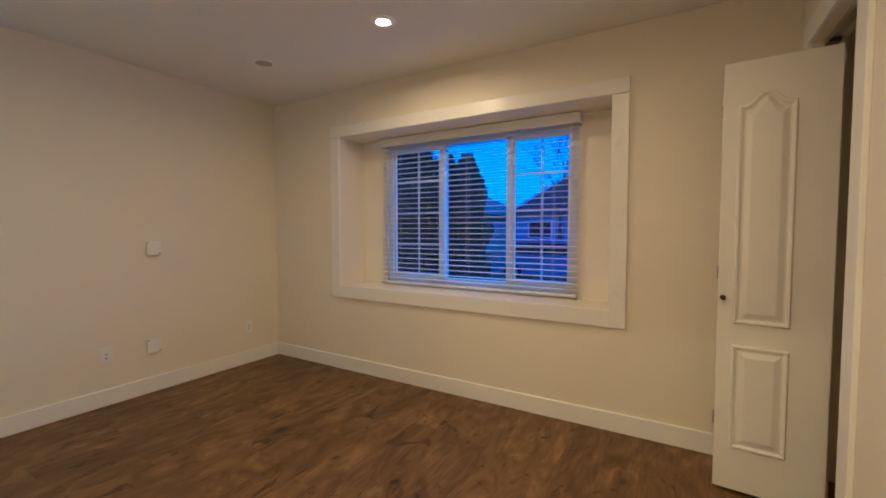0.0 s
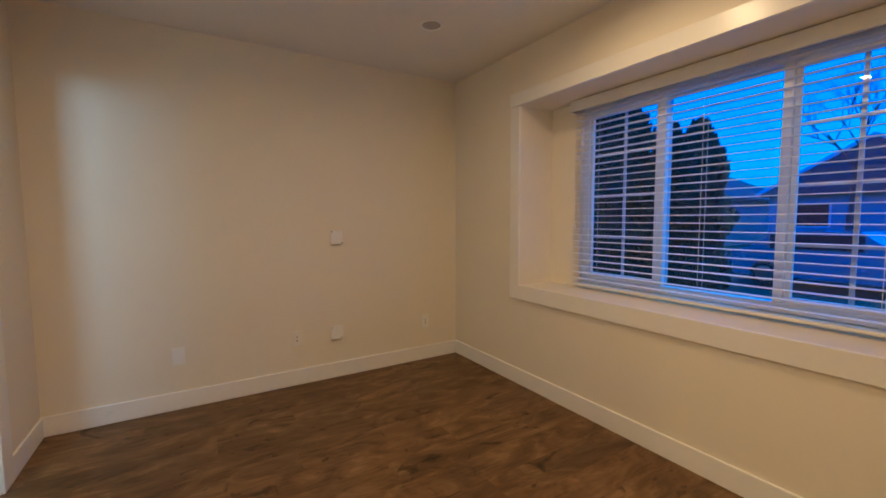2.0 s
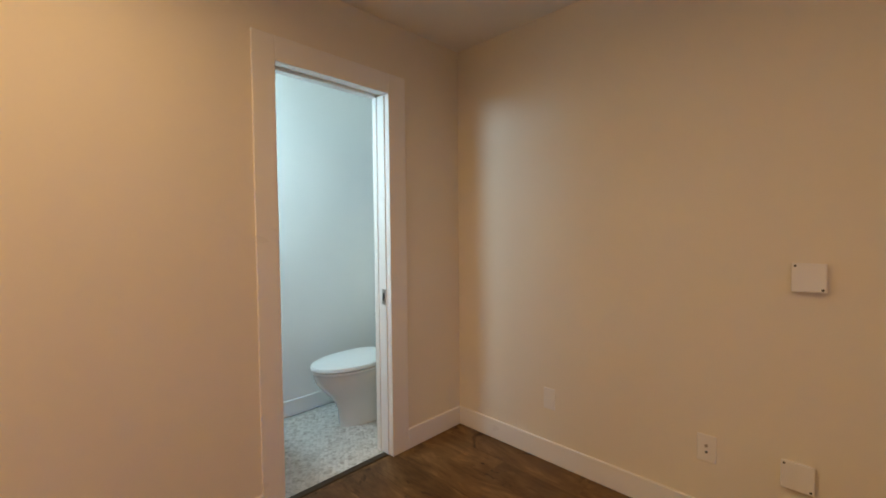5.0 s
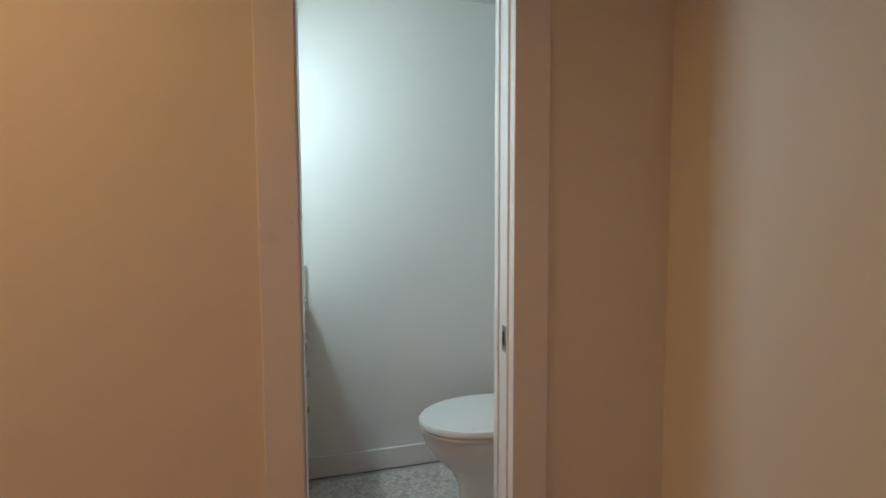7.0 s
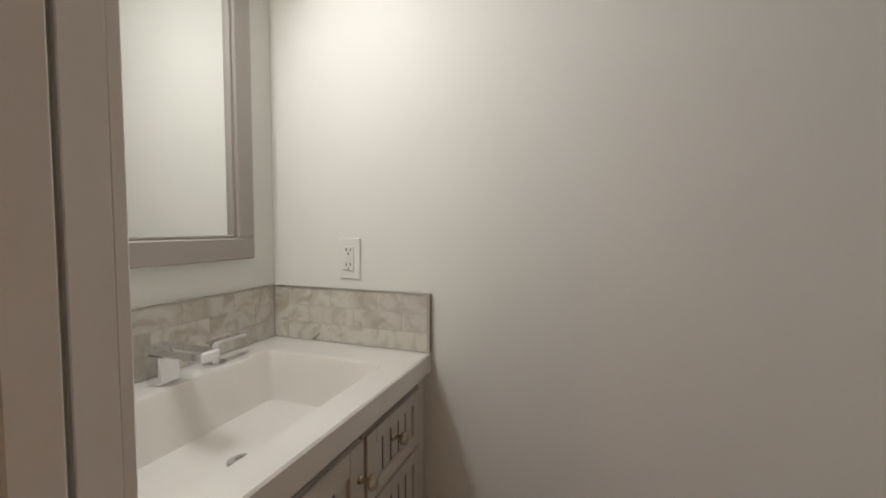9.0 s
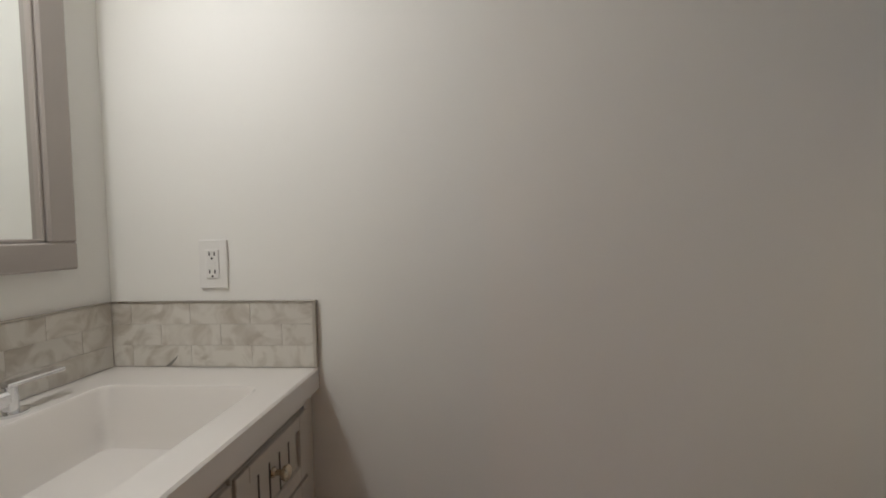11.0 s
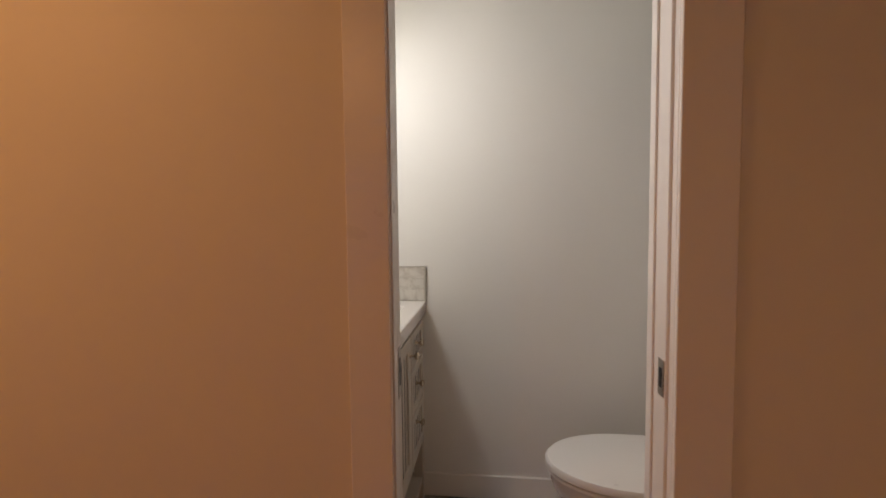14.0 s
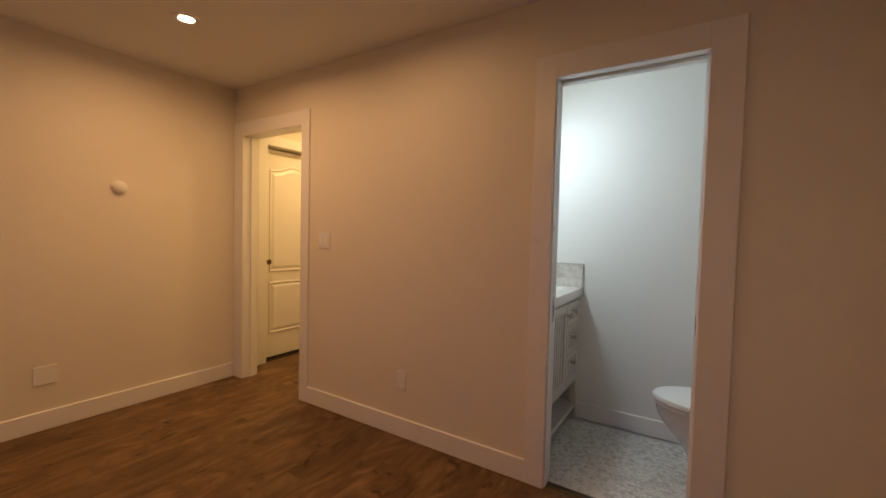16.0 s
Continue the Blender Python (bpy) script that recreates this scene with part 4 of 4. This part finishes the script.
def house(x0, x1, y0, y1, eave, ridge, label, windows, garage, skin=M_SIDING):
    t = thing("house", ((x0 + x1) / 2, y0, GZ), label, "house", "houses across the street")
    part("wall", box(B(), x0, x1, y0, y1, GZ, eave), skin, t)
    rb = B()
    o = 0.45
    cx = (x0 + x1) / 2
    loft(rb, [[(x0 - o, yy, eave - 0.12), (x1 + o, yy, eave - 0.12), (x1 + o, yy, eave + 0.02), (cx, yy, ridge), (x0 - o, yy, eave + 0.02)] for yy in (y0 - o, y1 + o)])
    part("roof", rb, M_ROOF, t)
    gb = B()
    for s in (-1, 1):
        xa = cx + s * (cx - x0 + o)
        pts = [(xa, eave - 0.14), (cx, ridge - 0.14), (cx, ridge + 0.03), (xa, eave + 0.05)]
        loft(gb, [[(px, yy, pz) for px, pz in pts] for yy in (y0 - o - 0.04, y0 - o + 0.002)])
    part("bargeboard", gb, M_HTRIM, t, "white bargeboard on the gable")
    for wx, wz, ww, wh in windows:
        wd = part("window", box(B(), wx - ww / 2, wx + ww / 2, y0 - 0.06, y0 - 0.01, wz, wz + wh), M_HTRIM, t)
        part("pane", box(B(), wx - ww / 2 + 0.08, wx + ww / 2 - 0.08, y0 - 0.075, y0 - 0.058, wz + 0.08, wz + wh - 0.08), M_DARKGLASS, wd)
    for gx, gw in garage:
        gd = part("garage_door", box(B(), gx - gw / 2, gx + gw / 2, y0 - 0.05, y0 - 0.01, GZ, GZ + 2.2), M_HTRIM, t)
        for k in range(4):
            part("door_panel", box(B(), gx - gw / 2 + 0.08, gx + gw / 2 - 0.08, y0 - 0.065, y0 - 0.048, GZ + 0.06 + k * 0.53, GZ + 0.53 + k * 0.53, 0.01), M_HTRIM, gd)


house(-6.5, 1.3, 24, 34, 2.4, 4.9, "two-tone gabled house across the street at dusk", [(-4.8, 0.7, 1.6, 1.2), (-2.6, 2.5, 0.9, 0.9)], [(-0.8, 2.6)])
house(3.0, 12.0, 25, 35, 2.3, 4.4, "low gabled house beyond bare trees", [(5.5, 0.6, 1.8, 1.2), (9.0, 0.6, 1.6, 1.2)], [])
house(-18.0, -9.5, 25, 35, 2.4, 4.6, "low gabled house behind the cedars", [(-12, 0.6, 1.8, 1.2)], [])


def car(x, y, label):
    t = thing("car", (x, y, GZ), label, "car", "parked cars")
    side = [(-2.1, 0.28), (2.1, 0.28), (2.15, 0.62), (2.0, 0.85), (1.1, 0.95), (0.5, 1.42), (-1.0, 1.45), (-1.75, 0.98), (-2.1, 0.92)]
    part("body", loft(B(), [[(x + a * 0.98, y + s * 0.86, GZ + z) for a, z in side] for s in (-1, 1)]), M_CAR, t)
    for s in (-1, 1):
        part("side_window", box(B(), x - 1.2, x + 0.55, y + s * 0.865 - 0.006, y + s * 0.865 + 0.006, GZ + 0.98, GZ + 1.34, 0.003), M_DARKGLASS, t)
        for wx in (-1.3, 1.3):
            w = part("wheel", lathe(B(), (x + wx, y + s * 0.80, GZ + 0.32), [(-0.1, 0.30), (-0.08, 0.32), (0.08, 0.32), (0.1, 0.30)], (0, s, 0), 20), M_TYRE, t)
            part("rim", lathe(B(), (x + wx, y + s * 0.90, GZ + 0.32), [(0, 0.2), (0.015, 0.19), (0.008, 0.05)], (0, s, 0), 16), M_NICKEL, w)


car(-0.3, 11.5, "silver car parked along the street")
# Invented house: its tall dark wall hides the sky from the bathroom pane.
house(-22.0, -3.2, -14.0, 0.0, 5.6, 8.5, "added dark house shape that blocks the sky from the bathroom window", [], [], M_SKYBLOCK)

# ---- floor planks and mosaic ----
bfloor = tagged(mesh_ob("floor", box(B(), 0.0, 4.03, -5.1, 0.0, -0.0058, -0.0045), M_SUB), "dark walnut-look plank floor with knots", "floor", kind="structure")
PW, PL = 0.182, 1.22


def plank_mesh(w, l):
    bm = box(B(), -w / 2 + 0.0001, w / 2 - 0.0001, -l / 2 + 0.0001, l / 2 - 0.0001, -0.0045, 0.0, 0.0004)
    me = bpy.data.meshes.new("plank")
    bm.to_mesh(me)
    bm.free()
    me.materials.append(M_FLOOR)
    return me


cache = {}


def plank(x0, x1, y0, y1):
    key = (round(x1 - x0, 4), round(y1 - y0, 4))
    if key not in cache:
        cache[key] = plank_mesh(*key)
    ob = new("plank", cache[key])
    ob.parent = bfloor
    ob.location = ((x0 + x1) / 2, (y0 + y1) / 2, 0)


rnd = random.Random(4)


def lay(x0, x1, y0, y1, start):
    i = 0
    x = x0
    while x < x1 - 0.01:
        xb = min(x1, x + PW)
        y = y0 - (start + i * 0.43) % PL
        while y < y1 - 0.01:
            a, b = max(y, y0), min(y + PL, y1)
            if b - a > 0.02:
                plank(x, xb, a, b)
            y += PL
        x = xb
        i += 1


lay(0.0, 2.93, YS, 0.0, 0.3)
lay(2.93, 4.03, YS, 0.0, 0.8)
lay(E0, E1, BY1, YS, 0.1)
lay(D0, D1, BY1 + 0.09, YS, 0.2)
lay(2.95, 4.03, -5.1, BY1, 0.6)
lay(4.03, 4.65, -1.3, 0.0, 0.5)


hexfloor = bpy.data.objects["bathroom_floor"]
R = 0.0145
hb = B()
bmesh.ops.create_circle(hb, cap_ends=True, segments=6, radius=R - 0.0012)
top = bmesh.ops.extrude_face_region(hb, geom=hb.faces[:])
bmesh.ops.translate(hb, vec=(0, 0, 0.0022), verts=[v for v in top["geom"] if isinstance(v, bmesh.types.BMVert)])
bmesh.ops.recalc_face_normals(hb, faces=hb.faces[:])
hex_me = bpy.data.meshes.new("tile")
hb.to_mesh(hex_me)
hb.free()
hex_me.materials.append(M_HEX)
base_v = [v.co.copy() for v in hex_me.vertices]
base_f = [tuple(p.vertices) for p in hex_me.polygons]
verts, faces, made = [], [], 0
dy = R * 1.5
dx = R * math.sqrt(3)
rows = int((BY1 + 0.05 - BY0 - 0.02) / dy)
rot = Matrix.Rotation(radians(30), 3, "Z")
for j in range(rows):
    for i in range(int((BX1 - BX0) / dx)):
        px = BX0 + 0.02 + i * dx + (dx / 2 if j % 2 else 0)
        py = BY1 + 0.04 - j * dy
        if px > BX1 - 0.015 or py < BY0 + 0.028:
            continue
        h = 0.0006 * math.sin(i * 12.9 + j * 78.2)
        if made < 300 and D0 + 0.02 < px < 1.2 and -3.32 < py < -2.9:
            o = new("tile", hex_me)
            o.parent = hexfloor
            o.matrix_basis = pose(px, py, 0.0015 + h, 0, 0, 30)
            made += 1
        else:
            k = len(verts)
            verts += [tuple(rot @ v + Vector((px, py, 0.0015 + h))) for v in base_v]
            faces += [tuple(k + q for q in f) for f in base_f]
me = bpy.data.meshes.new("tile_field")
me.from_pydata(verts, [], faces)
me.materials.append(M_HEXJ)
tf = tagged(new("tile_field", me), "small white-grey marble hexagon mosaic", kind="stuff")
tf.parent = hexfloor
